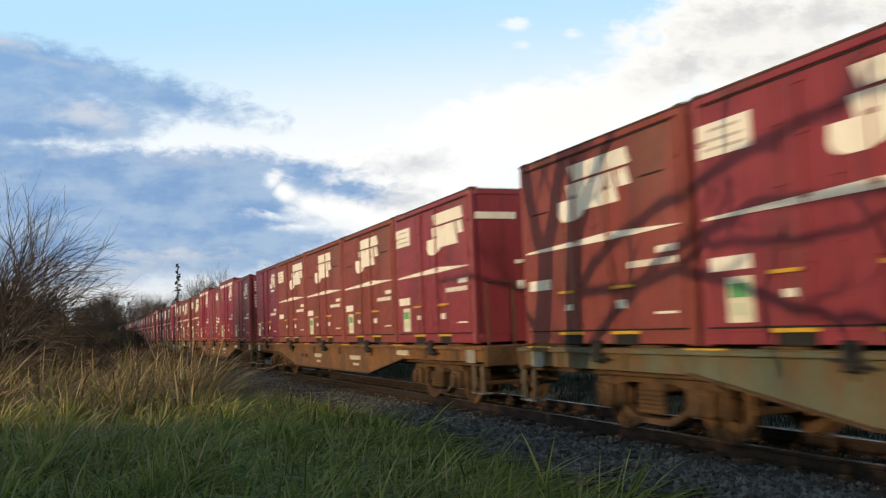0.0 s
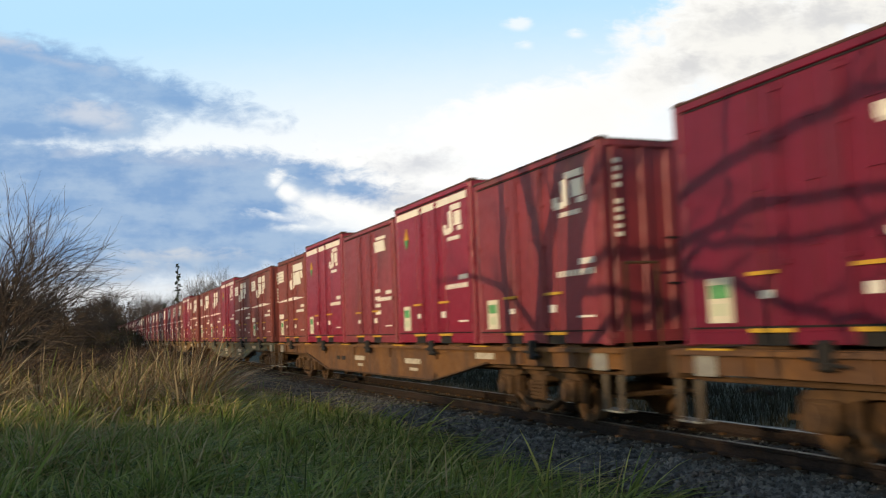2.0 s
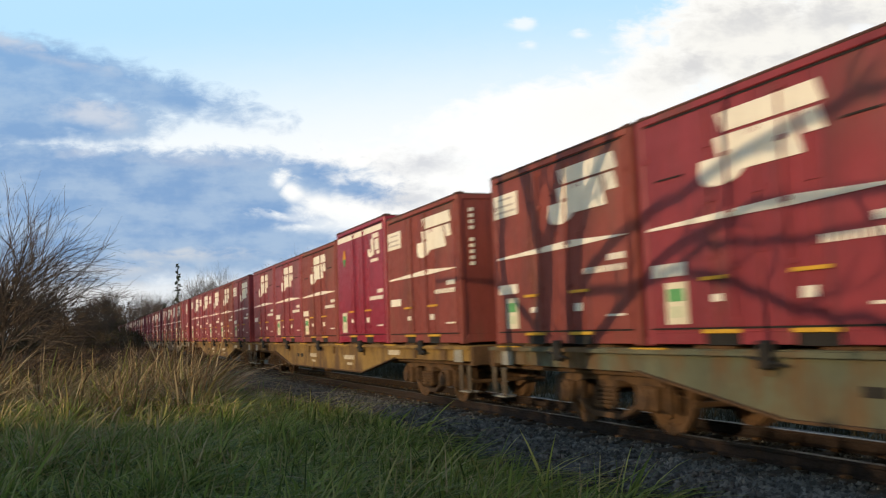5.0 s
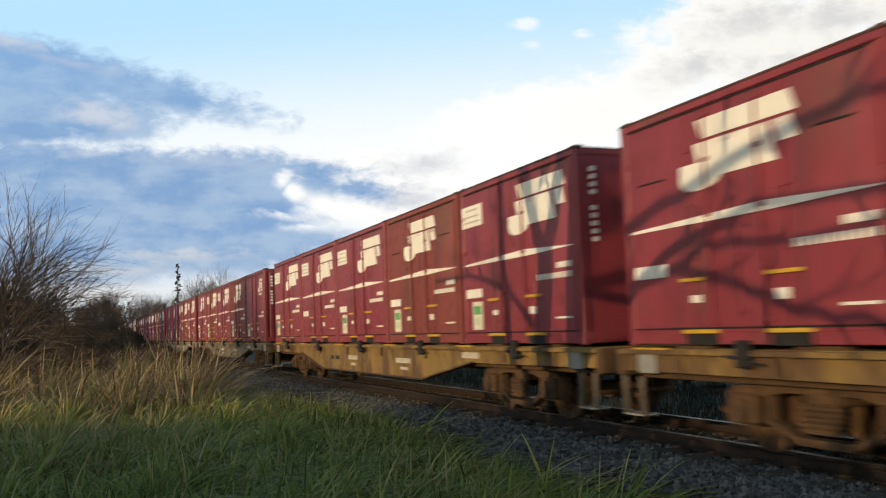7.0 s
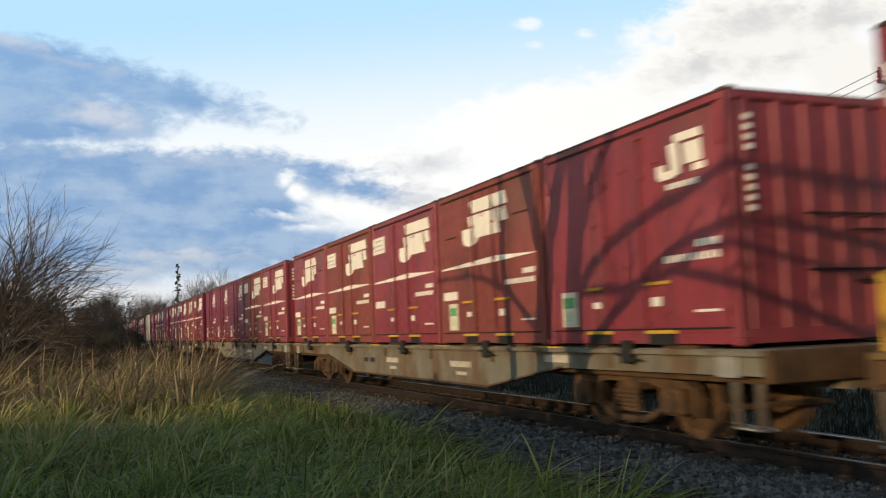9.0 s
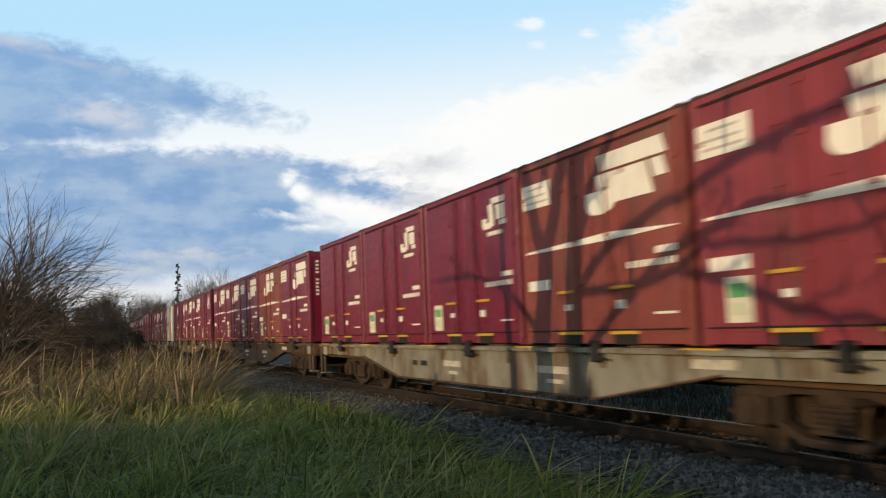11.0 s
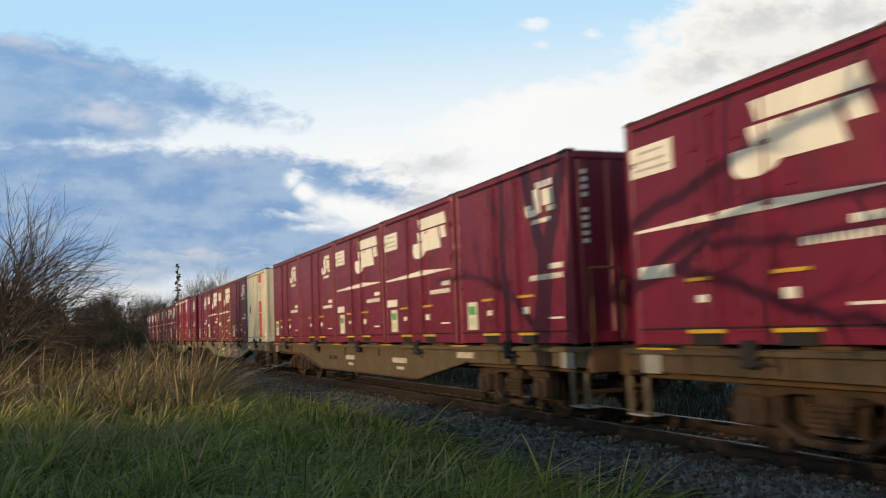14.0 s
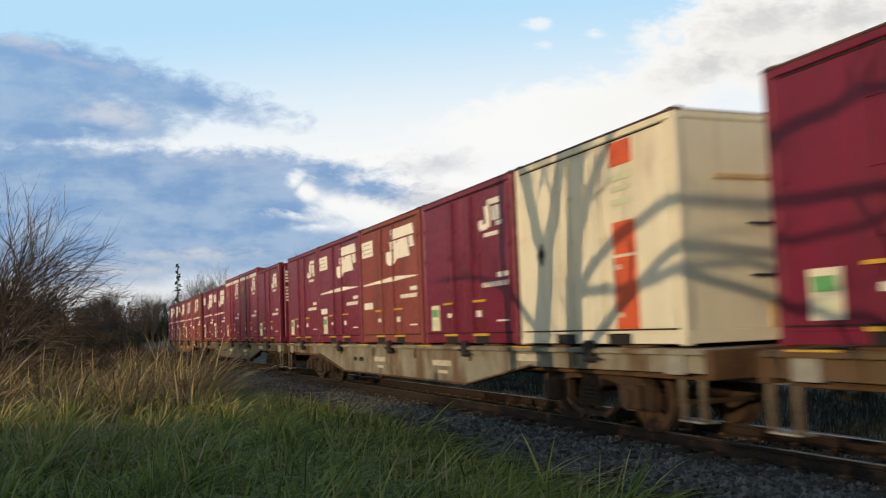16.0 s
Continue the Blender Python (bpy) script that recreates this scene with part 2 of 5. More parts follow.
class Build:
    """Collects boxes, prisms, tubes and discs into one mesh."""

    def __init__(self):
        self.v, self.f = [], []

    def add(self, vs, fs):
        n = len(self.v)
        self.v += [tuple(p) for p in vs]
        self.f += [tuple(i + n for i in q) for q in fs]
        return self

    def box(self, x0, x1, y0, y1, z0, z1, c=0.0):
        if c <= 0:
            vs = [(x, y, z) for z in (z0, z1) for y in (y0, y1) for x in (x0, x1)]
            return self.add(vs, [(0, 2, 3, 1), (4, 5, 7, 6), (0, 1, 5, 4), (2, 6, 7, 3), (0, 4, 6, 2), (1, 3, 7, 5)])
        bm = bmesh.new()
        bmesh.ops.create_cube(bm, size=1)
        for p in bm.verts:
            p.co = Vector(((x0 + x1) / 2 + p.co.x * (x1 - x0), (y0 + y1) / 2 + p.co.y * (y1 - y0), (z0 + z1) / 2 + p.co.z * (z1 - z0)))
        bmesh.ops.bevel(bm, geom=bm.edges[:], offset=c, segments=1, affect="EDGES")
        bm.verts.index_update()
        self.add([p.co[:] for p in bm.verts], [[p.index for p in f.verts] for f in bm.faces])
        bm.free()
        return self

    def prism(self, yz, x0, x1):
        """An outline in (y, z), drawn out from x0 to x1."""
        n = len(yz)
        vs = [(x, y, z) for x in (x0, x1) for y, z in yz]
        fs = [tuple(range(n)), tuple(range(2 * n - 1, n - 1, -1))]
        fs += [(i, n + i, n + (i + 1) % n, (i + 1) % n) for i in range(n)]
        return self.add(vs, fs)

    def tube(self, a, b, r0, r1=None, n=8, caps=True):
        a, b = Vector(a), Vector(b)
        r1 = r0 if r1 is None else r1
        d = (b - a).normalized()
        s = d.orthogonal().normalized()
        u = d.cross(s)
        vs = [p + (s * math.cos(k * 2 * math.pi / n) + u * math.sin(k * 2 * math.pi / n)) * r for p, r in ((a, r0), (b, r1)) for k in range(n)]
        fs = [(i, (i + 1) % n, n + (i + 1) % n, n + i) for i in range(n)]
        if caps:
            fs += [tuple(range(n - 1, -1, -1)), tuple(range(n, 2 * n))]
        return self.add(vs, fs)

    def lathe(self, profile, axis_x0, n=24):
        """Rings (x, r) turned about the X axis."""
        m = len(profile)
        vs = [(axis_x0 + x, r * math.cos(k * 2 * math.pi / n), r * math.sin(k * 2 * math.pi / n)) for x, r in profile for k in range(n)]
        fs = [(j * n + i, j * n + (i + 1) % n, (j + 1) * n + (i + 1) % n, (j + 1) * n + i) for j in range(m - 1) for i in range(n)]
        fs += [tuple(range(n - 1, -1, -1)), tuple(range((m - 1) * n, m * n))]
        return self.add(vs, fs)

    def mesh(self, name, mat):
        me = mesh_of(name, self.v, self.f, mat)
        bm = bmesh.new()
        bm.from_mesh(me)
        bmesh.ops.recalc_face_normals(bm, faces=bm.faces)
        bm.to_mesh(me)
        bm.free()
        return me


def part(name, made, material, parent, label="", at=None):
    """Links a Build, or a mesh, as one mesh object under a thing or part."""
    me = made.mesh(name, material) if isinstance(made, Build) else made
    ob = new(name, me)
    ob.parent = parent
    if at is not None:
        ob.matrix_basis = at
    if label:
        tagged(ob, label=label)
    return ob


# ---- sky backdrop ----
def sky_material():
    """Evening sky: a blue field that pales to the right and down, a blue-grey bank, lit cumulus."""
    m = bpy.data.materials.new("evening_cloud_sky")
    m.use_nodes = True
    k = Nodes(m.node_tree)
    k.n.remove(k.n["Principled BSDF"])
    sep = k.n.new("ShaderNodeSeparateXYZ")
    pos = k.coord()
    k.put(sep.inputs[0], pos)
    broad = k.noise(k.scaled(pos, (1 / 230, 1 / 120, 1)), 1.0, 7.0, 0.58)
    wisp = k.noise(k.scaled(pos, (1 / 90, 1 / 42, 1)), 1.0, 7.0, 0.62, 0.4)
    lump = k.noise(k.scaled(pos, (1 / 75, 1 / 60, 1)), 1.0, 6.0, 0.55)
    streak = k.noise(k.scaled(pos, (1 / 380, 1 / 70, 1)), 1.0, 5.0, 0.55)
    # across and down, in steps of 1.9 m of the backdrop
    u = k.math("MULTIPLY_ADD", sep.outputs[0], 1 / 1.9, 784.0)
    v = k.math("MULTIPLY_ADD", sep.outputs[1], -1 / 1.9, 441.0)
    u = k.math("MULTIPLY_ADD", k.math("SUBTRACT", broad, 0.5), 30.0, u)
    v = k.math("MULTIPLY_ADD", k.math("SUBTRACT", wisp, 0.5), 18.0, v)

    def bank(rag, *blobs):
        """How deep inside a group of ellipses, with a ragged rim."""
        best = None
        for cx, cy, rx, ry, tilt in blobs:
            c, s = math.cos(radians(tilt)), math.sin(radians(tilt))
            dx, dy = k.math("SUBTRACT", u, cx), k.math("SUBTRACT", v, cy)
            a = k.math("MULTIPLY", k.math("ADD", k.math("MULTIPLY", dx, c), k.math("MULTIPLY", dy, s)), 1 / rx)
            b = k.math("MULTIPLY", k.math("SUBTRACT", k.math("MULTIPLY", dy, c), k.math("MULTIPLY", dx, s)), 1 / ry)
            d = k.math("SUBTRACT", 1.0, k.math("SQRT", k.math("ADD", k.math("MULTIPLY", a, a), k.math("MULTIPLY", b, b))))
            d = k.math("MULTIPLY", d, min(rx, ry))
            best = d if best is None else k.math("MAXIMUM", best, d)
        best = k.math("MULTIPLY_ADD", k.math("SUBTRACT", wisp, 0.5), rag, best)
        return k.math("MULTIPLY_ADD", k.math("SUBTRACT", lump, 0.5), rag * 0.6, best)

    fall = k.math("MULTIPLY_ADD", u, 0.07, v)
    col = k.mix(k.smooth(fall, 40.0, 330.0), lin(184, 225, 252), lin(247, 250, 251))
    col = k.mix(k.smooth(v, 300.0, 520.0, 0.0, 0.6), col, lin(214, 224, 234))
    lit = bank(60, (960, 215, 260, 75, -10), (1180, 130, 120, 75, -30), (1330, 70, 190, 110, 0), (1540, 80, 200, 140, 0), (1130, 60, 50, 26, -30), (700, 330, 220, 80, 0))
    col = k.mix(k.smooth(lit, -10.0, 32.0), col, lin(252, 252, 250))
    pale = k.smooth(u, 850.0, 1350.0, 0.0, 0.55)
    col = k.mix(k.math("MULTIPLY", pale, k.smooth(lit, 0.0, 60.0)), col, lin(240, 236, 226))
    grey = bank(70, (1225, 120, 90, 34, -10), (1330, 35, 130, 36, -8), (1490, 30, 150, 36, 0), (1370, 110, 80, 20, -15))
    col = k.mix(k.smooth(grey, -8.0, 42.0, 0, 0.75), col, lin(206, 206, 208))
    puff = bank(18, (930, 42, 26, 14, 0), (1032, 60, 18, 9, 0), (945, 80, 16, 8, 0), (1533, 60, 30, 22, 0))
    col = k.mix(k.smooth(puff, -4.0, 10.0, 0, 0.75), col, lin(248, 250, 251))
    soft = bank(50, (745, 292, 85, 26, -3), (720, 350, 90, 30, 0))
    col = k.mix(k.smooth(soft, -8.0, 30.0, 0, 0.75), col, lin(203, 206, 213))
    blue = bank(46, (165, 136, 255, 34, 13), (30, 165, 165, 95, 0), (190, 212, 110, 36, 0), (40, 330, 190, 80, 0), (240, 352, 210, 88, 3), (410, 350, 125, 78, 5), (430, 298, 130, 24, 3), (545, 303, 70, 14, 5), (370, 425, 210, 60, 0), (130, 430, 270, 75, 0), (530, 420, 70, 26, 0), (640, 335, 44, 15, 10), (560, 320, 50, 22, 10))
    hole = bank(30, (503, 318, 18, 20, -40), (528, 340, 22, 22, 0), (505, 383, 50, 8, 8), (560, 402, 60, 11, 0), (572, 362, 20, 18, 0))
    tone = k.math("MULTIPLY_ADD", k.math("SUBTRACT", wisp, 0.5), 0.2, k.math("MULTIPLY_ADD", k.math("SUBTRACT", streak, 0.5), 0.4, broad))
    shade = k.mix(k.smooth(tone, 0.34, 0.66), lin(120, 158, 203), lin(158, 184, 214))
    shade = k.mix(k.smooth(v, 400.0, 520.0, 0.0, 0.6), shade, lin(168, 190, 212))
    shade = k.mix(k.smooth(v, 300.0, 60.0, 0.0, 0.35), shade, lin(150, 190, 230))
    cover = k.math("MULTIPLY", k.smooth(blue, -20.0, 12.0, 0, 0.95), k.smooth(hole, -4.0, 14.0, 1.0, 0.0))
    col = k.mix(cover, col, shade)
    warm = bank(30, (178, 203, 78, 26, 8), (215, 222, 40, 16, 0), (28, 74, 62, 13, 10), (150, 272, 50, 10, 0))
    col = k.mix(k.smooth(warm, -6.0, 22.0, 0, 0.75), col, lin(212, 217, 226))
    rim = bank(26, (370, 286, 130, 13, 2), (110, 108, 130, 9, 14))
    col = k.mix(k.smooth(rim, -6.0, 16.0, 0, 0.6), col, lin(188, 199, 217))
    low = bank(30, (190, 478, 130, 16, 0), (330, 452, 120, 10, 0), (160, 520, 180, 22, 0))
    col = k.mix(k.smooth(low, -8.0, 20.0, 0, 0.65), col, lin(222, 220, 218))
    em = k.n.new("ShaderNodeEmission")
    k.put(em.inputs[0], col)
    em.inputs[1].default_value = 1.05
    k.l.new(em.outputs[0], k.n["Material Output"].inputs[0])
    return m


FAR = 3000.0
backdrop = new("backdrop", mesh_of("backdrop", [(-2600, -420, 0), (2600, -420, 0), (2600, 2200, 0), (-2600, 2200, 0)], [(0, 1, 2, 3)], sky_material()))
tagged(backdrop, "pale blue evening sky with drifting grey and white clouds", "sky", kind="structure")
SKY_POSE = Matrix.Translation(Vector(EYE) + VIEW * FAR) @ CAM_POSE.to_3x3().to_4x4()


# ---- ground ----
def step(a, b, v):
    s = min(1, max(0, (v - a) / (b - a)))
    return s * s * (3 - 2 * s)


def grass_edge(y):
    return 4.55 + 0.25 * step(9, 18, y)


def height(x, y):
    """Level of the soil; the ballast bank lies along the track."""
    d = abs(x - TRACK_X)
    z = -0.47 + 0.06 * noise.noise(Vector((x * 0.4, y * 0.4, 0))) + 0.13 * noise.noise(Vector((x * 1.1, y * 0.9, 5)))
    if x < 0 and y < 40:
        z -= 0.1 * step(0, 6, -x)
    if d < 3.2:
        z = max(z, -0.19 - max(0, d - 1.75) * 0.42 - 0.03 * noise.noise(Vector((x * 2, y * 2, 3))))
    return z


def ground():
    xs = [-3000, -900, -300, -120, -60, -30, -18, -12] + [-8 + 0.5 * i for i in range(24)] + [4 + 0.25 * i for i in range(25)] + [11, 13, 17, 25, 40, 80, 200, 600, 1500, 3500]
    ys = [-1500, -400, -120, -40, -15, -5] + [0.6 * i for i in range(0, 80)] + [50 + 4 * i for i in range(30)] + [180, 240, 350, 600, 1200, 2200, 3600]
    vs = [(x, y, height(x, y) if abs(y) < 300 and abs(x) < 100 else -0.5) for y in ys for x in xs]
    n = len(xs)
    fs = [(j * n + i, j * n + i + 1, (j + 1) * n + i + 1, (j + 1) * n + i) for j in range(len(ys) - 1) for i in range(n - 1)]
    idx = [1 if abs((vs[f[0]][0] + vs[f[1]][0]) / 2 - TRACK_X) < 2.6 else 0 for f in fs]
    ob = new("ground", mesh_of("ground", vs, fs, [M["soil"], M["ballast"]], idx, True))
    tagged(ob, "rough grassy soil with a grey ballast bank along the track", "ground", kind="structure")


ground()


def ballast_stones():
    rng = np.random.default_rng(4)
    base = np.array([(1, 0, 0), (-1, 0, 0), (0, 1, 0), (0, -1, 0), (0, 0, 1), (0, 0, -1)], float)
    tri = [(0, 2, 4), (2, 1, 4), (1, 3, 4), (3, 0, 4), (2, 0, 5), (1, 2, 5), (3, 1, 5), (0, 3, 5)]
    vs, fs = [], []
    for i in range(26000):
        y = 5 + 47 * rng.random() ** 1.9
        x = TRACK_X - 2.7 + 3.9 * rng.random() if i % 4 else TRACK_X - 2.6 + 1.6 * rng.random()
        r = 0.02 + 0.028 * rng.random()
        q = np.array(Euler(rng.random(3) * 6.28).to_matrix())
        p = (base * (r * (0.65 + 0.6 * rng.random(6)))[:, None]) @ q.T
        p[:, 2] *= 0.8
        p += (x, y, height(x, y) + r * 0.35)
        n = len(vs)
        vs += p.tolist()
        fs += [(a + n, b + n, c + n) for a, b, c in tri]
    m = surface("crushed_stone", (0.125, 0.12, 0.108), (0.06, 0.057, 0.05), 0.9, 0, 3, bump=0.3, third=(0.14, 0.09, 0.06), third_at=(0.55, 0.75), third_scale=0.8)
    k = Nodes(m.node_tree)
    bs = k.n["Principled BSDF"]
    old = bs.inputs["Base Color"].links[0].from_socket
    g = k.n.new("ShaderNodeNewGeometry")
    hsv = k.n.new("ShaderNodeHueSaturation")
    k.put(hsv.inputs["Value"], k.smooth(g.outputs["Random Per Island"], 0, 1, 0.45, 1.5))
    k.put(hsv.inputs["Color"], old)
    k.put(bs.inputs["Base Color"], hsv.outputs[0])
    ob = new("ballast_gravel", mesh_of("ballast_gravel", vs, fs, m))
    tagged(ob, "coarse grey crushed stone ballast beside the rails", "gravel", kind="stuff")


ballast_stones()


# ---- track ----
def track():
    root = tagged(new("railway_track"), "single railway track with rusty rails on ballast", "track", kind="structure")
    root.location = (TRACK_X, 0, 0)
    prof = [(-0.065, -0.15), (0.065, -0.15), (0.065, -0.138), (0.012, -0.118), (0.012, -0.045), (0.034, -0.034), (0.034, -0.004), (-0.034, -0.004), (-0.034, -0.034), (-0.012, -0.045), (-0.012, -0.118), (-0.065, -0.138)]
    for side in (-1, 1):
        n = len(prof)
        vs = [(side * 0.567 + x, y, z) for y in (-40, 330) for x, z in prof]
        fs = [(i, (i + 1) % n, n + (i + 1) % n, n + i) for i in range(n)]
        rail = part("rail", mesh_of("rail", vs, fs, M["rail_side"]), None, root)
        b = Build().box(side * 0.567 - 0.03, side * 0.567 + 0.03, -40, 330, -0.004, 0.0)
        part("rail_head", b, M["rail_top"], rail, "polished steel running surface")
    sl = Build().box(-1.0, 1.0, -0.1, 0.1, -0.30, -0.152, 0.015).mesh("sleeper", M["sleeper"])
    clip = Build()
    for side in (-1, 1):
        for e in (-1, 1):
            clip.box(side * 0.567 + e * 0.09 - 0.035, side * 0.567 + e * 0.09 + 0.035, -0.05, 0.05, -0.152, -0.122, 0.008)
    clip = clip.mesh("rail_clip", M["rust"])
    for i in range(150):
        s = part("sleeper", sl, None, root, at=pose(0, -6 + i * 0.61, 0.0))
        part("rail_clip", clip, None, s)


track()


# ---- containers ----
CL, CW, CH = 3.715, 2.45, 2.5   # twelve-foot container
NEAR = -CW / 2


def uv(u, v):
    """A spot on the near side: u from the trailing to the leading end, v from the base up."""
    return (0.5 - u) * CL, v * CH


def plate(b, u0, u1, v0, v1, t=0.004, slant=0.0):
    """A thin painted patch on the near side."""
    ya, za = uv(u0, v0)
    yb, zb = uv(u1, v1)
    s = slant * CL
    b.prism([(ya, za), (yb, za), (yb - s, zb), (ya - s, zb)], NEAR - 0.012 - t, NEAR - 0.005)
    return b


def end_plate(b, x0, x1, v0, v1):
    b.box(x0, x1, -CL / 2 - 0.006, -CL / 2 + 0.03, v0 * CH, v1 * CH)
    return b


HL, HW = CL / 2, CW / 2


def shell():
    """Closed box with a sill and a header beam across each end."""
    b = Build().box(-HW + 0.02, HW - 0.02, -HL + 0.05, HL - 0.02, 0.14, CH - 0.03, 0.01)
    for y in (-HL + 0.03, HL - 0.03):
        b.box(-HW + 0.1, HW - 0.1, y - 0.03, y + 0.03, 0.02, 0.16, 0.006)
        b.box(-HW + 0.1, HW - 0.1, y - 0.03, y + 0.03, CH - 0.1, CH - 0.012, 0.008)
    return b


def end_rib():
    """Pressed upright rib of the end wall, with sloping flanks."""
    ring = [(-0.085, 0.052), (-0.05, 0.018), (0.05, 0.018), (0.085, 0.052)]
    vs = [(x, -HL + y, z) for z in (0.16, CH - 0.1) for x, y in ring]
    return Build().add(vs, [(0, 1, 5, 4), (1, 2, 6, 5), (2, 3, 7, 6), (3, 0, 4, 7), (3, 2, 1, 0), (4, 5, 6, 7)])


def corner_post():
    return Build().box(-0.05, 0.05, -0.05, 0.05, 0.0, CH - 0.02, 0.012).box(-0.056, 0.056, -0.056, 0.056, 0.0, 0.09, 0.01)


def top_rail():
    return Build().box(-0.035, 0.03, -HL + 0.1, HL - 0.1, CH - 0.1, CH - 0.012, 0.01)


def bottom_sill():
    """The sill leaves the two fork pockets open."""
    b = Build().box(-0.03, 0.03, -HL + 0.1, HL - 0.1, 0.135, 0.175, 0.006)
    for y0, y1 in ((-HL + 0.1, -0.87), (-0.35, 0.35), (0.87, HL - 0.1)):
        b.box(-0.03, 0.03, y0, y1, 0.02, 0.14, 0.006)
    return b


def panel(u0, u1):
    """One leaf or fixed panel of the side, set proud of the frame."""
    ya, za = uv(u0, 0.075)
    yb, zb = uv(u1, 0.955)
    b = Build().box(NEAR - 0.004, NEAR + 0.03, yb, ya, za, zb, 0.004)
    for u in ((u0 + 0.006, u0 + 0.012), (u1 - 0.012, u1 - 0.006)):
        for v in (0.14, 0.36, 0.58, 0.80):
            b.box(NEAR - 0.016, NEAR, uv(u[1], 0)[0] - 0.03, uv(u[0], 0)[0] + 0.03, v * CH - 0.03, v * CH + 0.03)
    return b


def lock_rod(u):
    b = Build()
    y, _ = uv(u, 0)
    b.tube((NEAR - 0.028, y, 0.2), (NEAR - 0.028, y, 2.36), 0.014, n=6)
    for v in (0.1, 0.3, 0.52, 0.74, 0.92):
        b.box(NEAR - 0.034, NEAR - 0.002, y - 0.05, y + 0.05, v * CH - 0.022, v * CH + 0.022, 0.004)
    return b


def rods_end():
    b = Build()
    for x0, x1, z in ((-0.35, 0.9, 1.28), (-0.35, 0.9, 0.72), (0.25, 1.0, 1.12), (0.25, 1.0, 0.6)):
        b.tube((x0, -CL / 2 - 0.03, z), (x1, -CL / 2 - 0.03, z), 0.014, n=6)
    return b


def logo_large():
    b = Build()
    plate(b, 0.390, 0.735, 0.825, 0.905, slant=-0.02)
    plate(b, 0.385, 0.665, 0.665, 0.812, slant=-0.03)
    hook = [(0.292, 0.735), (0.288, 0.675), (0.297, 0.648), (0.318, 0.630), (0.350, 0.622), (0.400, 0.624), (0.440, 0.640), (0.462, 0.664), (0.384, 0.667), (0.384, 0.735)]
    b.prism([uv(*q) for q in hook], NEAR - 0.016, NEAR - 0.005)
    plate(b, 0.675, 0.735, 0.73, 0.812, slant=-0.02)
    return b


def logo_small():
    b = Build()
    plate(b, 0.690, 0.725, 0.715, 0.765)
    plate(b, 0.700, 0.770, 0.70, 0.735)
    plate(b, 0.760, 0.800, 0.71, 0.845, slant=-0.01)
    plate(b, 0.780, 0.895, 0.845, 0.88, slant=-0.004)
    plate(b, 0.820, 0.895, 0.745, 0.832, slant=-0.004)
    plate(b, 0.855, 0.905, 0.71, 0.738)
    return b


def bars(b, u0, u1, v0, v1, n, gap=0.25, t=0.004):
    """A run of small blocks in place of writing that cannot be read."""
    w = (u1 - u0) / n
    for i in range(n):
        plate(b, u0 + i * w, u0 + i * w + w * (1 - gap), v0, v1, t)
    return b


def end_number():
    """Serial number bars down the leading end."""
    b = Build()
    for i in range(10):
        if i != 4:
            end_plate(b, -1.02, -0.94, 0.9 - i * 0.04 - 0.022, 0.9 - i * 0.04)
    return b


PIECES = {}


def piece(name, make, mat):
    """Mesh data shared by all alike containers."""
    if (name, mat) not in PIECES:
        PIECES[name, mat] = make().mesh(name, M[mat])
    return PIECES[name, mat]


def stripe():
    ya, _ = uv(0.04, 0)
    yb, _ = uv(0.96, 0)
    ym = (ya + yb) / 2 - 0.4
    return Build().prism([(ya, 1.235), (ym, 1.235), (yb, 1.262), (yb, 1.272), (ym, 1.33), (ya, 1.262)], NEAR - 0.016, NEAR - 0.004)


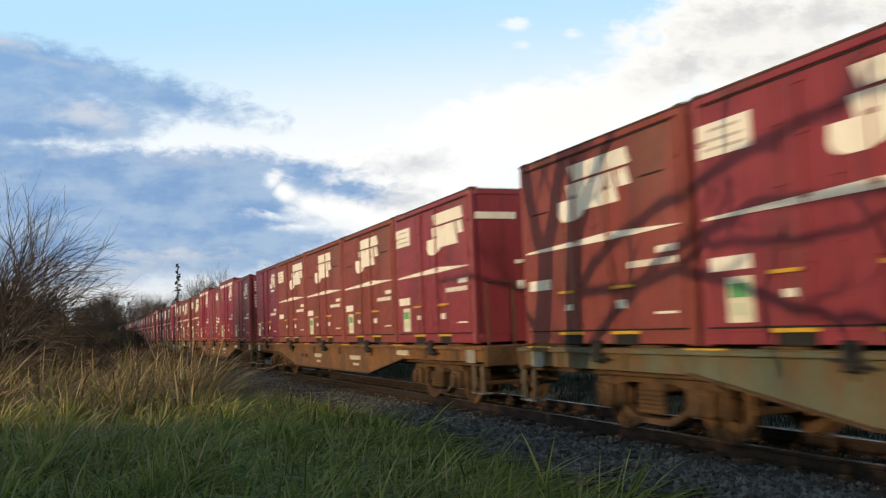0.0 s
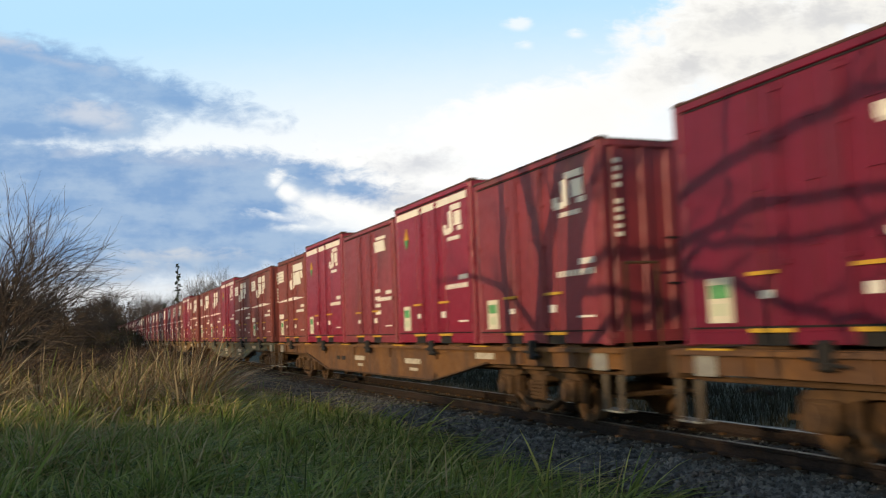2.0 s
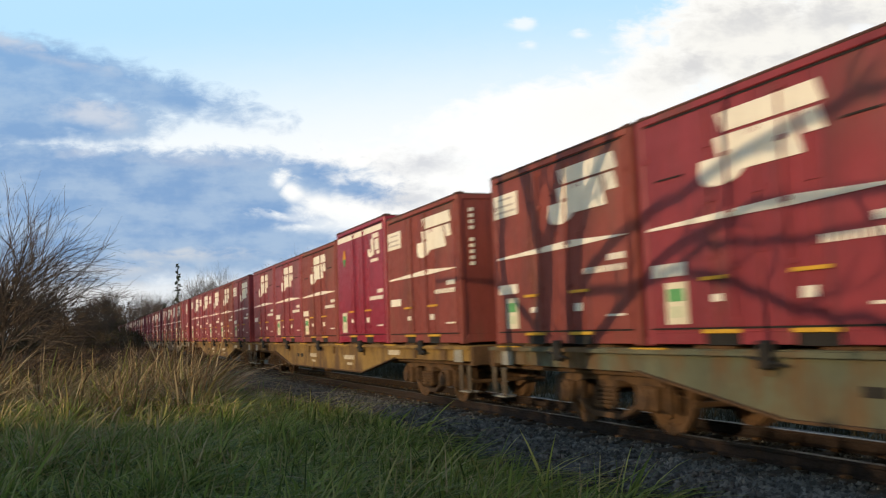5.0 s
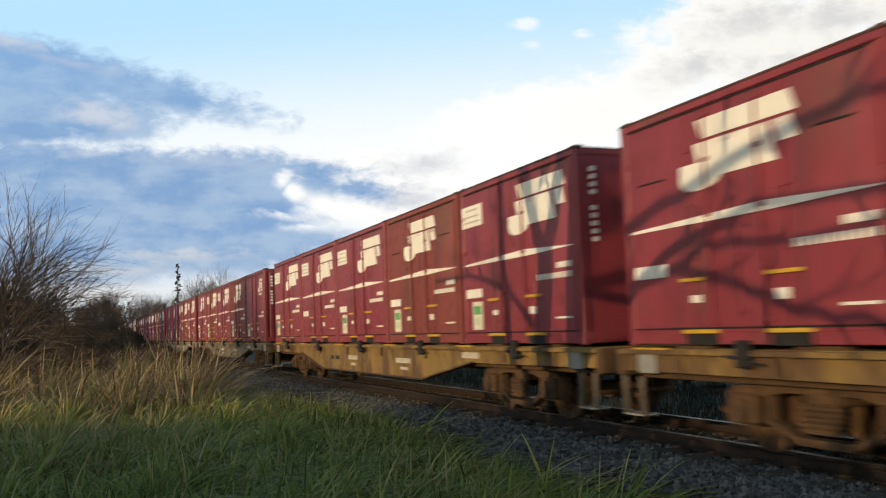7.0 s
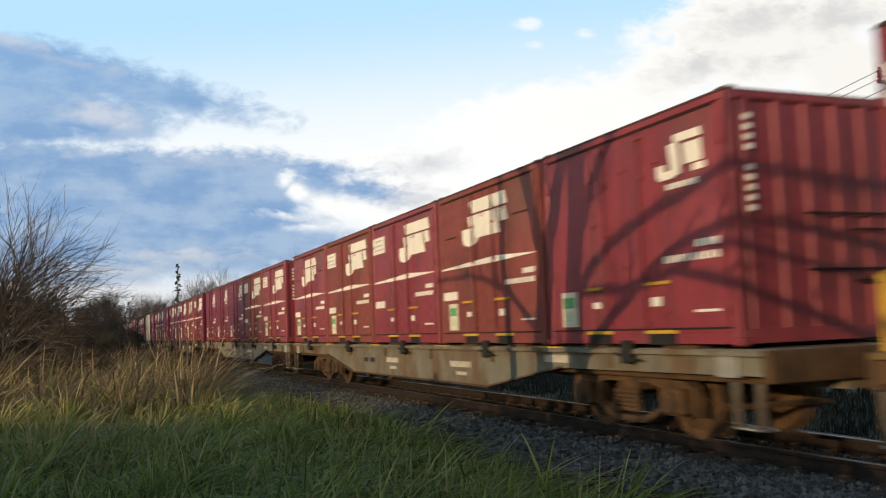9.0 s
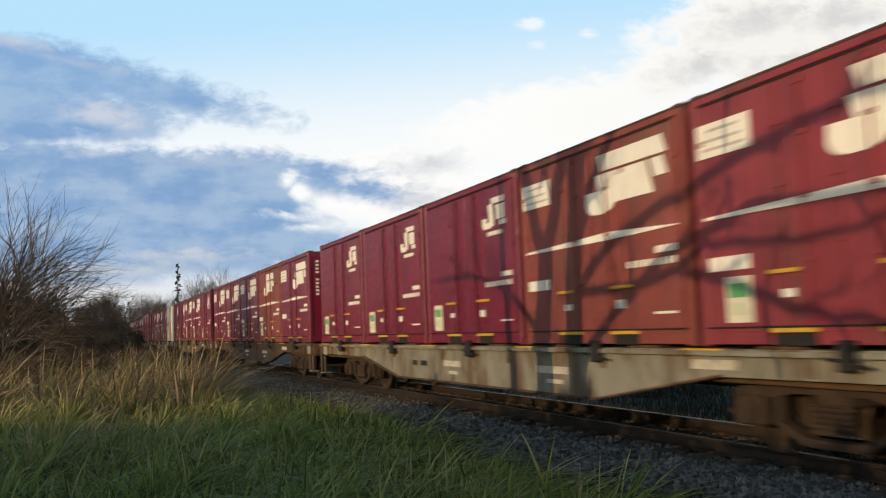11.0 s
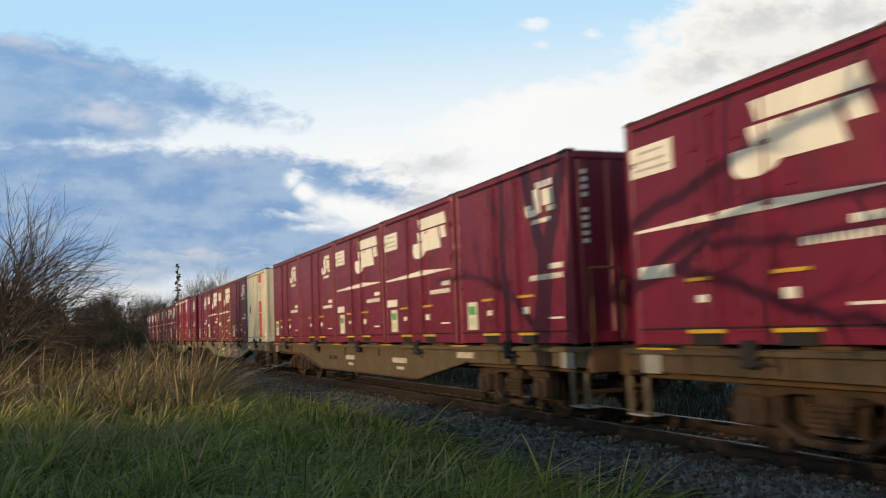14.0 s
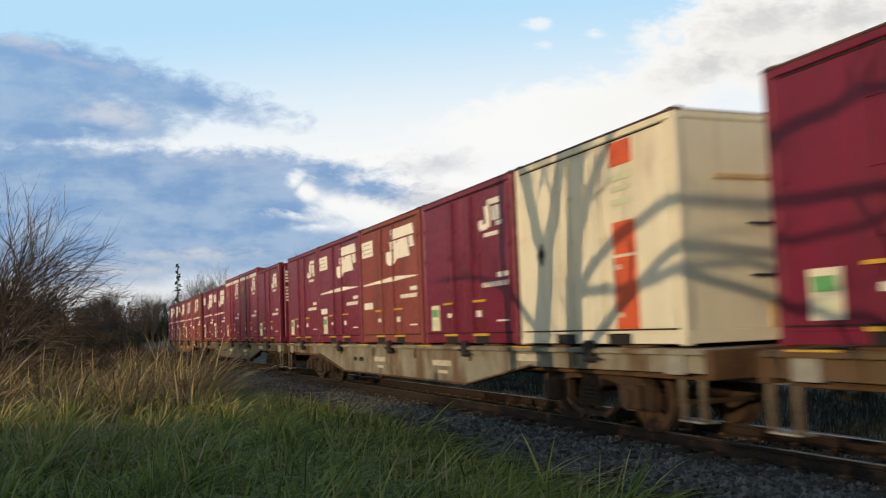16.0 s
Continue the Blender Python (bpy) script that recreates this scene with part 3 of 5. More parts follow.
def container(kind, paint, sticker=True, along=0.0, broad=False):
    """kind: large, bare (no name plate), small (small mark), band (white top band), plain, cream."""
    label = {"large": "red container with large white mark, panel and stripe",
             "bare": "faded red container with large white mark",
             "small": "crimson container with a small white mark",
             "band": "bright crimson container with white top band",
             "plain": "dull red container with few small marks",
             "cream": "cream container with orange stripes and rust"}[kind]
    root = tagged(new("freight_container"), label + " on flat wagon", "container", "containers of the train")
    body = part("body", piece("body", shell, paint), None, root)
    for x in (-0.98, -0.56, -0.19, 0.19, 0.56, 0.98) if kind not in ("large", "cream") else ():
        part("end_rib", piece("end_rib", end_rib, paint), None, body, at=pose(x, 0, 0))
    if kind in ("large", "cream"):
        part("end_panel", piece("end_panel", lambda: Build().box(-HW + 0.1, HW - 0.1, -HL + 0.02, -HL + 0.06, 0.16, CH - 0.1, 0.004), paint), None, body)
    part("seam", piece("seam", lambda: plate(Build(), 0.03, 0.97, 0.068, 0.0745, 0.002), "dark"), None, body, "dark open seam above the sill")
    part("seam", piece("seam_upper", lambda: plate(Build(), 0.05, 0.95, 0.948, 0.9545, 0.002), "dark"), None, body, "dark seam under the roof")
    for x in (-HW + 0.05, HW - 0.05):
        for y in (-HL + 0.05, HL - 0.05):
            part("corner_post", piece("corner_post", corner_post, paint), None, root, at=pose(x, y, 0))
    for x, turn in ((-HW + 0.03, 0), (HW - 0.03, 180)):
        part("top_rail", piece("top_rail", top_rail, paint), None, root, at=pose(x, 0, 0, 0, 0, turn))
        part("bottom_sill", piece("bottom_sill", bottom_sill, paint), None, root, at=pose(x, 0, 0))
    for n, (u0, u1) in enumerate(((0.035, 0.318), (0.326, 0.498), (0.504, 0.676), (0.684, 0.965))):
        leaf = part("door" if n in (1, 2) else "side_panel", piece("panel%d" % n, lambda: panel(u0, u1), paint), None, root)
        if n in (1, 2):
            part("lock_rod", piece("lock_rod%d" % n, lambda: lock_rod(0.40 if n == 1 else 0.60), paint), None, leaf)
    part("grab_rod", piece("grab_rod", rods_end, "dark"), None, root, "dark steel rods on the end wall")
    part("roof_edge", piece("roof_edge", lambda: Build().box(-CW / 2 - 0.012, CW / 2 + 0.012, -CL / 2, CL / 2, CH - 0.03, CH, 0.008), "roof"), None, root)
    for x in (-HW + 0.08, HW - 0.08):
        for y in (-HL + 0.09, HL - 0.09):
            part("lifting_lug", piece("lifting_lug", lambda: Build().box(-0.07, 0.07, -0.08, 0.08, CH - 0.01, CH + 0.022, 0.01), "roof"), None, root, at=pose(x, y, 0))
    for y in (-0.61, 0.61):
        # a solid near-black block stands in for the shade of the hollow pocket
        p = part("fork_pocket", piece("fork_pocket", lambda: Build().box(NEAR + 0.01, -NEAR - 0.01, -0.235, 0.235, 0.012, 0.124), "dark"), None, root, "fork pocket, block coloured dark for its shaded hollow", pose(0, y, 0))
        if kind != "cream":
            part("pocket_rim", piece("pocket_rim", lambda: Build().box(NEAR - 0.016, NEAR + 0.02, -0.28, 0.28, 0.128, 0.168, 0.005), "yellow"), None, p, "yellow painted rim")
    if kind == "cream":
        for n, (v0, v1) in enumerate(((0.83, 0.94), (0.42, 0.57), (0.075, 0.405))):
            part("stripe", piece("orange_stripe%d" % n, lambda: plate(Build(), 0.665, 0.785, v0, v1), "orange"), None, root, "orange painted stripe")
        part("text_mark", piece("green_text", lambda: bars(bars(bars(Build(), 0.65, 0.78, 0.76, 0.8, 5), 0.66, 0.77, 0.71, 0.735, 6), 0.66, 0.78, 0.645, 0.675, 5), "pale_green"), None, root, "faint green writing")
        part("diamond_mark", piece("diamond", lambda: Build().prism([(1.25, 1.2), (1.15, 1.36), (1.05, 1.2), (1.15, 1.04)], NEAR - 0.016, NEAR - 0.004), "dark"), None, root, "black diamond mark")
        part("rust_stain", piece("rust_patch", lambda: end_plate(end_plate(Build(), -0.1, 0.08, 0.06, 0.18), -0.75, 0.3, 0.705, 0.725), "stain"), None, root, "rusty patch")
        return root
    if broad:
        for n, q in enumerate(((-1.15, -0.42, 0.80, 0.845), (-0.06, 0.66, 0.80, 0.89), (0.0, 0.72, 0.62, 0.755), (-0.46, -0.2, 0.51, 0.535), (-0.44, -0.16, 0.345, 0.40))):
            part(("serial_number", "logo", "name_plate", "small_mark", "small_mark")[n], piece("broad_mark%d" % n, lambda: end_plate(Build(), *q), "white_mark"), None, root)
    else:
        part("serial_number", piece("end_number", end_number, "white_mark"), None, root)
        if kind == "large":
            part("small_mark", piece("end_mark", lambda: end_plate(Build(), 0.12, 0.3, 0.78, 0.82), "white_mark"), None, root)
    side = "yellow"
    for n, (u0, u1) in enumerate(((0.27, 0.37), (0.60, 0.72))):
        part("handle", piece("handle%d" % n, lambda: plate(Build(), u0, u1, 0.262, 0.276, 0.02), side), None, root, "yellow handle")
    for n, q in enumerate(((0.31, 0.35, 0.175, 0.205), (0.63, 0.675, 0.17, 0.21), (0.83, 0.93, 0.137, 0.148))):
        part("small_mark", piece("small_mark%d" % n, lambda: plate(Build(), *q), "white_mark"), None, root)
    part("text_mark", piece("side_number", lambda: bars(Build(), 0.70, 0.95, 0.348, 0.378, 10, 0.4), "white_mark"), None, root, "white number bars")
    part("text_mark", piece("side_letters", lambda: bars(Build(), 0.85, 0.95, 0.40, 0.43, 3, 0.2), "white_mark"), None, root, "white letter bars")
    if kind in ("large", "bare"):
        part("logo", piece("logo_large", logo_large, "white_mark"), None, root, "large white mark", pose(0, -along * CL, 0))
        part("stripe", piece("stripe", stripe, "white_mark"), None, root, "white side stripe")
        part("name_mark", piece("name_mark", lambda: bars(Build(), 0.05, 0.21, 0.29, 0.345, 3, 0.12), "white_mark"), None, root)
    if kind == "bare":
        for n, (u0, u1, v) in enumerate(((0.09, 0.21, 0.70), (0.78, 0.90, 0.745))):
            part("slot", piece("side_slot%d" % n, lambda: plate(Build(), u0, u1, v, v + 0.007, 0.006), "dark"), None, root, "dark vent slot")
    if kind == "large":
        part("name_plate", piece("name_plate", lambda: plate(Build(), 0.03, 0.235, 0.74, 0.875), "white_mark"), None, root, "white rectangular panel with faint writing")
        for n, v in enumerate((0.765, 0.80, 0.84)):
            part("writing", piece("plate_writing%d" % n, lambda: plate(Build(), 0.05 + 0.012 * n, 0.215 - 0.01 * n, v, v + 0.012, 0.007), "faded"), None, root)
    if kind in ("small", "band"):
        part("logo", piece("logo_small", logo_small, "white_mark"), None, root, "small white mark")
        part("logo_caption", piece("logo_caption", lambda: bars(Build(), 0.735, 0.875, 0.655, 0.68, 5), "white_mark"), None, root)
    if kind == "band":
        root.scale = (1, 1, 1.055)   # a taller type
        part("top_band", piece("top_band", lambda: plate(Build(), 0.04, 0.96, 0.895, 0.94), "white_mark"), None, root, "white band under the roof")
        part("warning_mark", piece("warning_upper", lambda: Build().prism([(1.32, 1.86), (1.08, 1.86), (1.2, 2.06)], NEAR - 0.016, NEAR - 0.004), "yellow"), None, root, "yellow triangle")
        part("warning_mark", piece("warning_lower", lambda: Build().prism([(1.32, 1.85), (1.2, 1.68), (1.08, 1.85)], NEAR - 0.016, NEAR - 0.004), "green_mark"), None, root, "dark green triangle")
    if kind == "plain":
        part("logo", piece("logo_plain", lambda: plate(plate(Build(), 0.68, 0.86, 0.76, 0.85, slant=-0.02), 0.70, 0.87, 0.86, 0.885, slant=-0.01), "white_mark"), None, root, "small white mark")
        part("text_mark", piece("text_column", lambda: bars(bars(bars(bars(Build(), 0.66, 0.76, 0.42, 0.45, 2), 0.66, 0.76, 0.36, 0.39, 2), 0.66, 0.76, 0.30, 0.33, 2), 0.66, 0.76, 0.24, 0.27, 2), "white_mark"), None, root)
    if sticker and kind != "plain":
        st = part("notice_plate", piece("notice_plate", lambda: plate(Build(), 0.11, 0.205, 0.09, 0.265), "cream"), None, root, "white notice plate with green print")
        part("print", piece("notice_print", lambda: plate(Build(), 0.122, 0.193, 0.185, 0.238, 0.008, -0.004), "green_mark"), None, st)
        part("print", piece("notice_print_low", lambda: bars(Build(), 0.122, 0.193, 0.118, 0.165, 3, 0.2, 0.008), "pale_green"), None, st)
    return root


# ---- wagons ----
WL = 20.4
DECK = 1.0
BASE = 1.04


def side_sill(deep):
    """Fish-bellied side girder."""
    yz = [(-9.75, DECK), (9.75, DECK), (9.75, DECK - 0.24), (6.0, DECK - 0.26), (3.7, deep), (-3.7, deep), (-6.0, DECK - 0.26), (-9.75, DECK - 0.24)]
    return yz


def wheel():
    return Build().lathe([(-0.07, 0.06), (-0.07, 0.33), (-0.075, 0.335), (-0.075, 0.405), (0.045, 0.415), (0.05, 0.435), (0.075, 0.435), (0.075, 0.33), (0.03, 0.3), (0.03, 0.1), (0.06, 0.06)], 0, 24)


def bogie_frame():
    """Cast side frames: a top beam, two pedestals and a sagging lower bar, open between."""
    b = Build()
    for s in (-1, 1):
        x = s * 0.84
        b.prism([(-1.24, 0.56), (-1.14, 0.64), (-0.72, 0.66), (-0.45, 0.76), (0.45, 0.76), (0.72, 0.66), (1.14, 0.64), (1.24, 0.56), (0.7, 0.55), (0.42, 0.60), (-0.42, 0.60), (-0.7, 0.55)], x - 0.08, x + 0.08)
        for e in (-1, 1):
            b.box(x - 0.06, x + 0.06, min(e * 0.62, e * 0.70), max(e * 0.62, e * 0.70), 0.3, 0.6, 0.01)
            b.box(x - 0.06, x + 0.06, min(e * 1.2, e * 1.27), max(e * 1.2, e * 1.27), 0.26, 0.58, 0.01)
        b.prism([(-0.7, 0.36), (-0.3, 0.2), (0.3, 0.2), (0.7, 0.36), (0.7, 0.30), (0.32, 0.13), (-0.32, 0.13), (-0.7, 0.30)], x - 0.07, x + 0.07)
    b.box(-0.9, 0.9, -0.22, 0.22, 0.5, 0.76, 0.02)
    b.tube((-0.75, -1.5, 0.36), (0.75, -1.5, 0.36), 0.035, n=6).tube((-0.75, 1.5, 0.36), (0.75, 1.5, 0.36), 0.035, n=6)
    for e in (-1, 1):
        for x in (-0.6, 0.6):
            b.tube((x, e * 1.5, 0.36), (x, e * 0.5, 0.6), 0.02, n=5)
    return b


def axle_box():
    return Build().box(-0.09, 0.09, -0.17, 0.17, 0.27, 0.57, 0.03).tube((-0.13, 0, 0.41), (0.13, 0, 0.41), 0.12, n=14)


def spring():
    b = Build().tube((0, 0, 0.25), (0, 0, 0.52), 0.045, n=8)
    for i in range(5):
        b.tube((0, 0, 0.27 + i * 0.05), (0, 0, 0.30 + i * 0.05), 0.07, n=10)
    return b


def wagon(paint, brown, stand, iron="rust"):
    words = {"wagon_brown": "red-brown", "wagon_green": "grey-green", "wagon_grey": "light grey", "wagon_tan": "dusty tan", "wagon_deep_brown": "deep brown", "wagon_ochre": "ochre", "wagon_pale": "pale grey"}[paint]
    root = tagged(new("flat_wagon"), words + " container flat wagon with rust streaks on the rails", "wagon", "wagons of the train")
    key = paint
    part("deck", piece("deck", lambda: Build().box(-1.18, 1.18, -9.8, 9.8, DECK - 0.02, DECK + 0.012, 0.004).box(-0.25, 0.25, -9.8, 9.8, DECK - 0.4, DECK - 0.03), key), None, root)
    for s in (-1, 1):
        sill = part("side_sill", piece("side_sill%d" % s, lambda: Build().prism(side_sill(0.38), s * 1.16 - 0.012, s * 1.16 + 0.012).prism([(-9.8, DECK), (9.8, DECK), (9.8, DECK - 0.05), (-9.8, DECK - 0.05)], s * 1.2 - 0.05, s * 1.2 + 0.03), key), None, root)
        if s < 0:
            part("lower_flange", piece("lower_flange", lambda: Build().prism([(-6.0, DECK - 0.26), (-3.7, 0.38), (3.7, 0.38), (6.0, DECK - 0.26), (6.0, DECK - 0.235), (3.7, 0.405), (-3.7, 0.405), (-6.0, DECK - 0.235)], -1.225, -1.1), "rust"), None, sill, "rusty lower flange")
            for y in (-8.7, -7.2, -3.9, -1.3, 1.3, 3.9, 7.2, 8.7):
                part("rib", piece("rib", lambda: Build().box(-1.21, -1.17, -0.03, 0.03, DECK - 0.23, DECK - 0.05), key), None, sill, at=pose(0, y, 0))
            for y0, y1 in ((2.1, 2.42), (2.6, 2.85)):
                part("slot", piece("slot%d" % round(y0 * 10), lambda: Build().box(-1.178, -1.165, y0, y1, 0.64, 0.73), "dark"), None, sill, "dark slot")
            for y, w, low in ((-2.6, 0.42, True), (0.9, 0.36, True), (-5.9, 0.34, False)):
                p = part("data_panel", piece("data_panel%d" % int(w * 100), lambda: Build().box(-1.181, -1.168, -w, w, 0.66, 0.755), "stencil"), None, sill, "stencilled panel", pose(0, y, 0.0 if low else 0.15))
                if low:
                    part("data_panel", piece("data_line%d" % int(w * 100), lambda: Build().box(-1.181, -1.168, -w * 0.6, w * 0.4, 0.53, 0.585), "stencil"), None, sill, "stencilled line", pose(0, y, 0))
    part("air_tank", piece("air_tank", lambda: Build().tube((-0.55, -1.1, 0.55), (-0.55, 0.2, 0.55), 0.2, n=16), "rust"), None, root, "rusty air tank")
    part("brake_pipe", piece("brake_pipe", lambda: Build().tube((-1.02, -9.6, DECK - 0.3), (-1.02, 9.6, DECK - 0.3), 0.03, n=6).tube((-0.9, -9.6, DECK - 0.2), (-0.9, 9.6, DECK - 0.2), 0.025, n=6), "rust"), None, root)
    for i in range(5):
        yc = -7.66 + i * 3.83
        for s in (-1, 1):
            part("container_seat", piece("container_seat", lambda: Build().box(-0.16, 0.16, -0.28, 0.28, 0, 0.036, 0.006).box(-0.09, 0.09, -0.1, 0.1, 0.03, 0.075, 0.01), "rust"), None, root, at=pose(s * 1.0, yc - 0.85, DECK + 0.01))
            part("container_seat", PIECES["container_seat", "rust"], None, root, at=pose(s * 1.0, yc + 0.85, DECK + 0.01))
        part("edge_mark", piece("edge_mark", lambda: Build().box(-1.256, -1.2, -0.3, 0.3, DECK + 0.001, DECK + 0.02), "yellow"), None, root, "yellow edge mark", pose(0, yc + 1.85 if i < 4 else yc + 1.5, 0))
        part("clamp_lever", piece("clamp_lever", lambda: Build().box(-1.30, -1.21, -0.09, 0.09, DECK - 0.16, DECK + 0.1, 0.02).tube((-1.28, -0.25, DECK - 0.12), (-1.28, 0.22, DECK - 0.05), 0.018, n=6), "dark"), None, root, "dark clamp lever", pose(0, yc, 0))
    for y in (-7.1, 7.1):
        bg = part("bogie", piece("bogie", bogie_frame, iron), None, root, "rust-coated bogie", pose(0, y, 0))
        for a in (-0.95, 0.95):
            for s in (-1, 1):
                part("axle_box", piece("axle_box", axle_box, iron), None, bg, at=pose(s * 0.9, a, 0))
            w = part("wheelset", piece("wheelset", wheelset, iron), None, bg, "pair of worn steel wheels on an axle", pose(0, a, 0.412))
            WHEELS.append(w)
        for s in (-1, 1):
            for d in (-0.17, 0.0, 0.17):
                part("spring", piece("spring", spring, iron), None, bg, at=pose(s * 0.9, d, 0))
    for y, s in ((-9.9, -1), (9.9, 1)):
        cp = part("coupler", piece("coupler%d" % s, lambda: Build().box(-0.07, 0.07, min(0, s * 0.34), max(0, s * 0.34), 0.78, 0.94, 0.02).box(-0.16, 0.16, min(s * 0.16, s * 0.34), max(s * 0.16, s * 0.34), 0.72, 1.0, 0.04), "rust"), None, root, "cast steel coupler", pose(0, y, 0))
        part("brake_hose", piece("brake_hose%d" % s, lambda: Build().tube((0.3, 0, 0.72), (0.3, s * 0.16, 0.42), 0.022, n=6).tube((0.3, s * 0.16, 0.42), (0.3, s * 0.38, 0.5), 0.022, n=6), "dark"), None, cp)
        part("end_beam", piece("end_beam", lambda: Build().box(-1.2, 1.2, -0.06, 0.06, DECK - 0.3, DECK, 0.01), "rust"), None, root, at=pose(0, y - s * 0.08, 0))
        st = part("step", piece("step", lambda: Build().box(-1.24, -1.05, -0.18, 0.18, 0.265, 0.285), "galv"), None, root, "pale metal shunter step", pose(0, y - s * 0.34, 0))
        for d in (-0.165, 0.165):
            part("hanger", piece("hanger", lambda: Build().box(-1.215, -1.19, -0.05, 0.05, 0.28, DECK - 0.3, 0.004), "dusty_steel"), None, st, at=pose(0, d, 0))
        part("corner_panel", piece("corner_panel", lambda: Build().box(-1.215, -1.19, -0.16, 0.16, DECK - 0.26, DECK - 0.02, 0.004), "galv"), None, root, "pale corner panel", pose(0, y - s * 0.62, 0))
    if stand:
        part("brake_stand", piece("brake_stand", lambda: Build().box(-1.15, -0.85, 9.66, 9.76, DECK, DECK + 0.62, 0.01).tube((-1.15, 9.7, DECK + 0.62), (-0.6, 9.7, DECK + 0.72), 0.02, n=6), "yellow"), None, root, "yellow brake stand")
    if brown:
        for x0 in (-1.1, 0.65):
            part("handrail", piece("handrail", lambda: Build().tube((0, -9.78, DECK), (0, -9.78, DECK + 1.0), 0.018, n=6).tube((0.45, -9.78, DECK), (0.45, -9.78, DECK + 1.0), 0.018, n=6).tube((-0.018, -9.78, DECK + 1.0), (0.468, -9.78, DECK + 1.0), 0.018, n=6), "rust"), None, root, "rusty end handrail", pose(x0, 0, 0))
    return root


def wheelset():
    b = Build()
    w = wheel()
    b.add([(-0.567 - x, y, z) for x, y, z in w.v], [tuple(reversed(f)) for f in w.f])
    b.add([(0.567 + x, y, z) for x, y, z in w.v], w.f)
    # lightening holes show the turning
    for s in (-1, 1):
        for k in range(3):
            a = k * 2.094
            b.box(s * 0.61 - 0.035, s * 0.61 + 0.035, math.cos(a) * 0.22 - 0.03, math.cos(a) * 0.22 + 0.03, math.sin(a) * 0.22 - 0.03, math.sin(a) * 0.22 + 0.03)
    return b.tube((-0.6, 0, 0), (0.6, 0, 0), 0.075, n=12)


WHEELS, CONTAINERS, WAGONS = [], [], []
L, E_, S, B, P, K = "large", "bare", "small", "band", "plain", "cream"
# leading container first: kind and paint of each, then the wagon's paint
TRAIN = [
    ([(L, "maroon"), (L, "maroon"), (E_, "oxide"), (L, "maroon"), (E_, "oxide")], "wagon_green", -0.45),
    ([(L, "maroon"), (E_, "oxide"), (E_, "oxide"), (L, "oxide"), (S, "crimson")], "wagon_brown", 0.0),
    ([(S, "maroon"), (B, "bright_crimson"), (P, "maroon"), (B, "bright_crimson"), (L, "oxide")], "wagon_brown", 0.14),
    ([(L, "oxide"), (L, "oxide"), (B, "bright_crimson"), (E_, "maroon"), (L, "oxide")], "wagon_green", 0.0),
    ([(L, "oxide"), (B, "bright_crimson"), (E_, "oxide"), (E_, "maroon"), (E_, "maroon")], "wagon_ochre", 0.0),
    ([(L, "maroon"), (E_, "oxide"), (L, "maroon"), (L, "maroon"), (L, "maroon")], "wagon_ochre", -0.3),
    ([(S, "maroon"), (E_, "oxide"), (L, "maroon"), (L, "oxide"), (E_, "maroon")], "wagon_grey", 0.13),
    ([(L, "maroon"), (L, "oxide"), (S, "crimson"), (S, "crimson"), (S, "crimson")], "wagon_pale", 0.0),
    # from here crimson mostly replaces maroon: the fading sun is put into the paint
    ([(L, "crimson"), (E_, "oxide"), (L, "crimson"), (L, "crimson"), (L, "crimson")], "wagon_deep_brown", 0.0),
    ([(S, "crimson"), (L, "crimson"), (L, "crimson"), (S, "crimson"), (S, "crimson")], "wagon_tan", 0.0),
    ([(K, "cream"), (S, "crimson"), (L, "oxide"), (L, "crimson"), (S, "crimson")], "wagon_pale", 0.0),
    ([(S, "crimson"), (B, "bright_crimson"), (B, "bright_crimson"), (L, "crimson"), (L, "crimson")], "wagon_green", 0.0),
    ([(E_, "oxide"), (E_, "maroon"), (L, "oxide"), (L, "crimson"), (L, "crimson")], "wagon_brown", 0.0),
]
FIRST = 12.944 - WL      # where the leading corner of the first wagon's load is at the start
PITCH = 3.84


def build_train():
    for j, (load, paint, shift) in enumerate(TRAIN):
        lead = FIRST + j * WL + shift
        # later wagons' bogies carry the fading sunlight in their darker iron colour
        WAGONS.append((wagon(paint, j in (0, 1, 2, 9), shift == -0.3, "rust" if j < 7 else "late_rust"), lead + (4 * PITCH + CL) / 2))
        for i, (kind, colour) in enumerate(load):
            c = container(kind, colour, (i * 7 + j * 3) % 4 != 0, 0.19 if kind == L and not (j == 3 and i < 2) else 0.0, j == 1 and i == 0)
            CONTAINERS.append((c, lead + i * PITCH + CL / 2))


build_train()


# ---- plants ----
def tube_line(vs, fs, pts, r0, r1, n=5):
    """A tapering round stem through points."""
    base = len(vs)
    m = len(pts)
    side = None
    for i, p in enumerate(pts):
        d = (pts[min(i + 1, m - 1)] - pts[max(i - 1, 0)]).normalized()
        side = d.orthogonal().normalized() if side is None else (side - d * side.dot(d)).normalized()
        up = d.cross(side)
        r = r0 + (r1 - r0) * i / (m - 1)
        for k in range(n):
            a = k * 2 * math.pi / n
            vs.append(tuple(p + (side * math.cos(a) + up * math.sin(a)) * r))
    for i in range(m - 1):
        for k in range(n):
            a, b = base + i * n + k, base + i * n + (k + 1) % n
            fs.append((a, b, b + n, a + n))


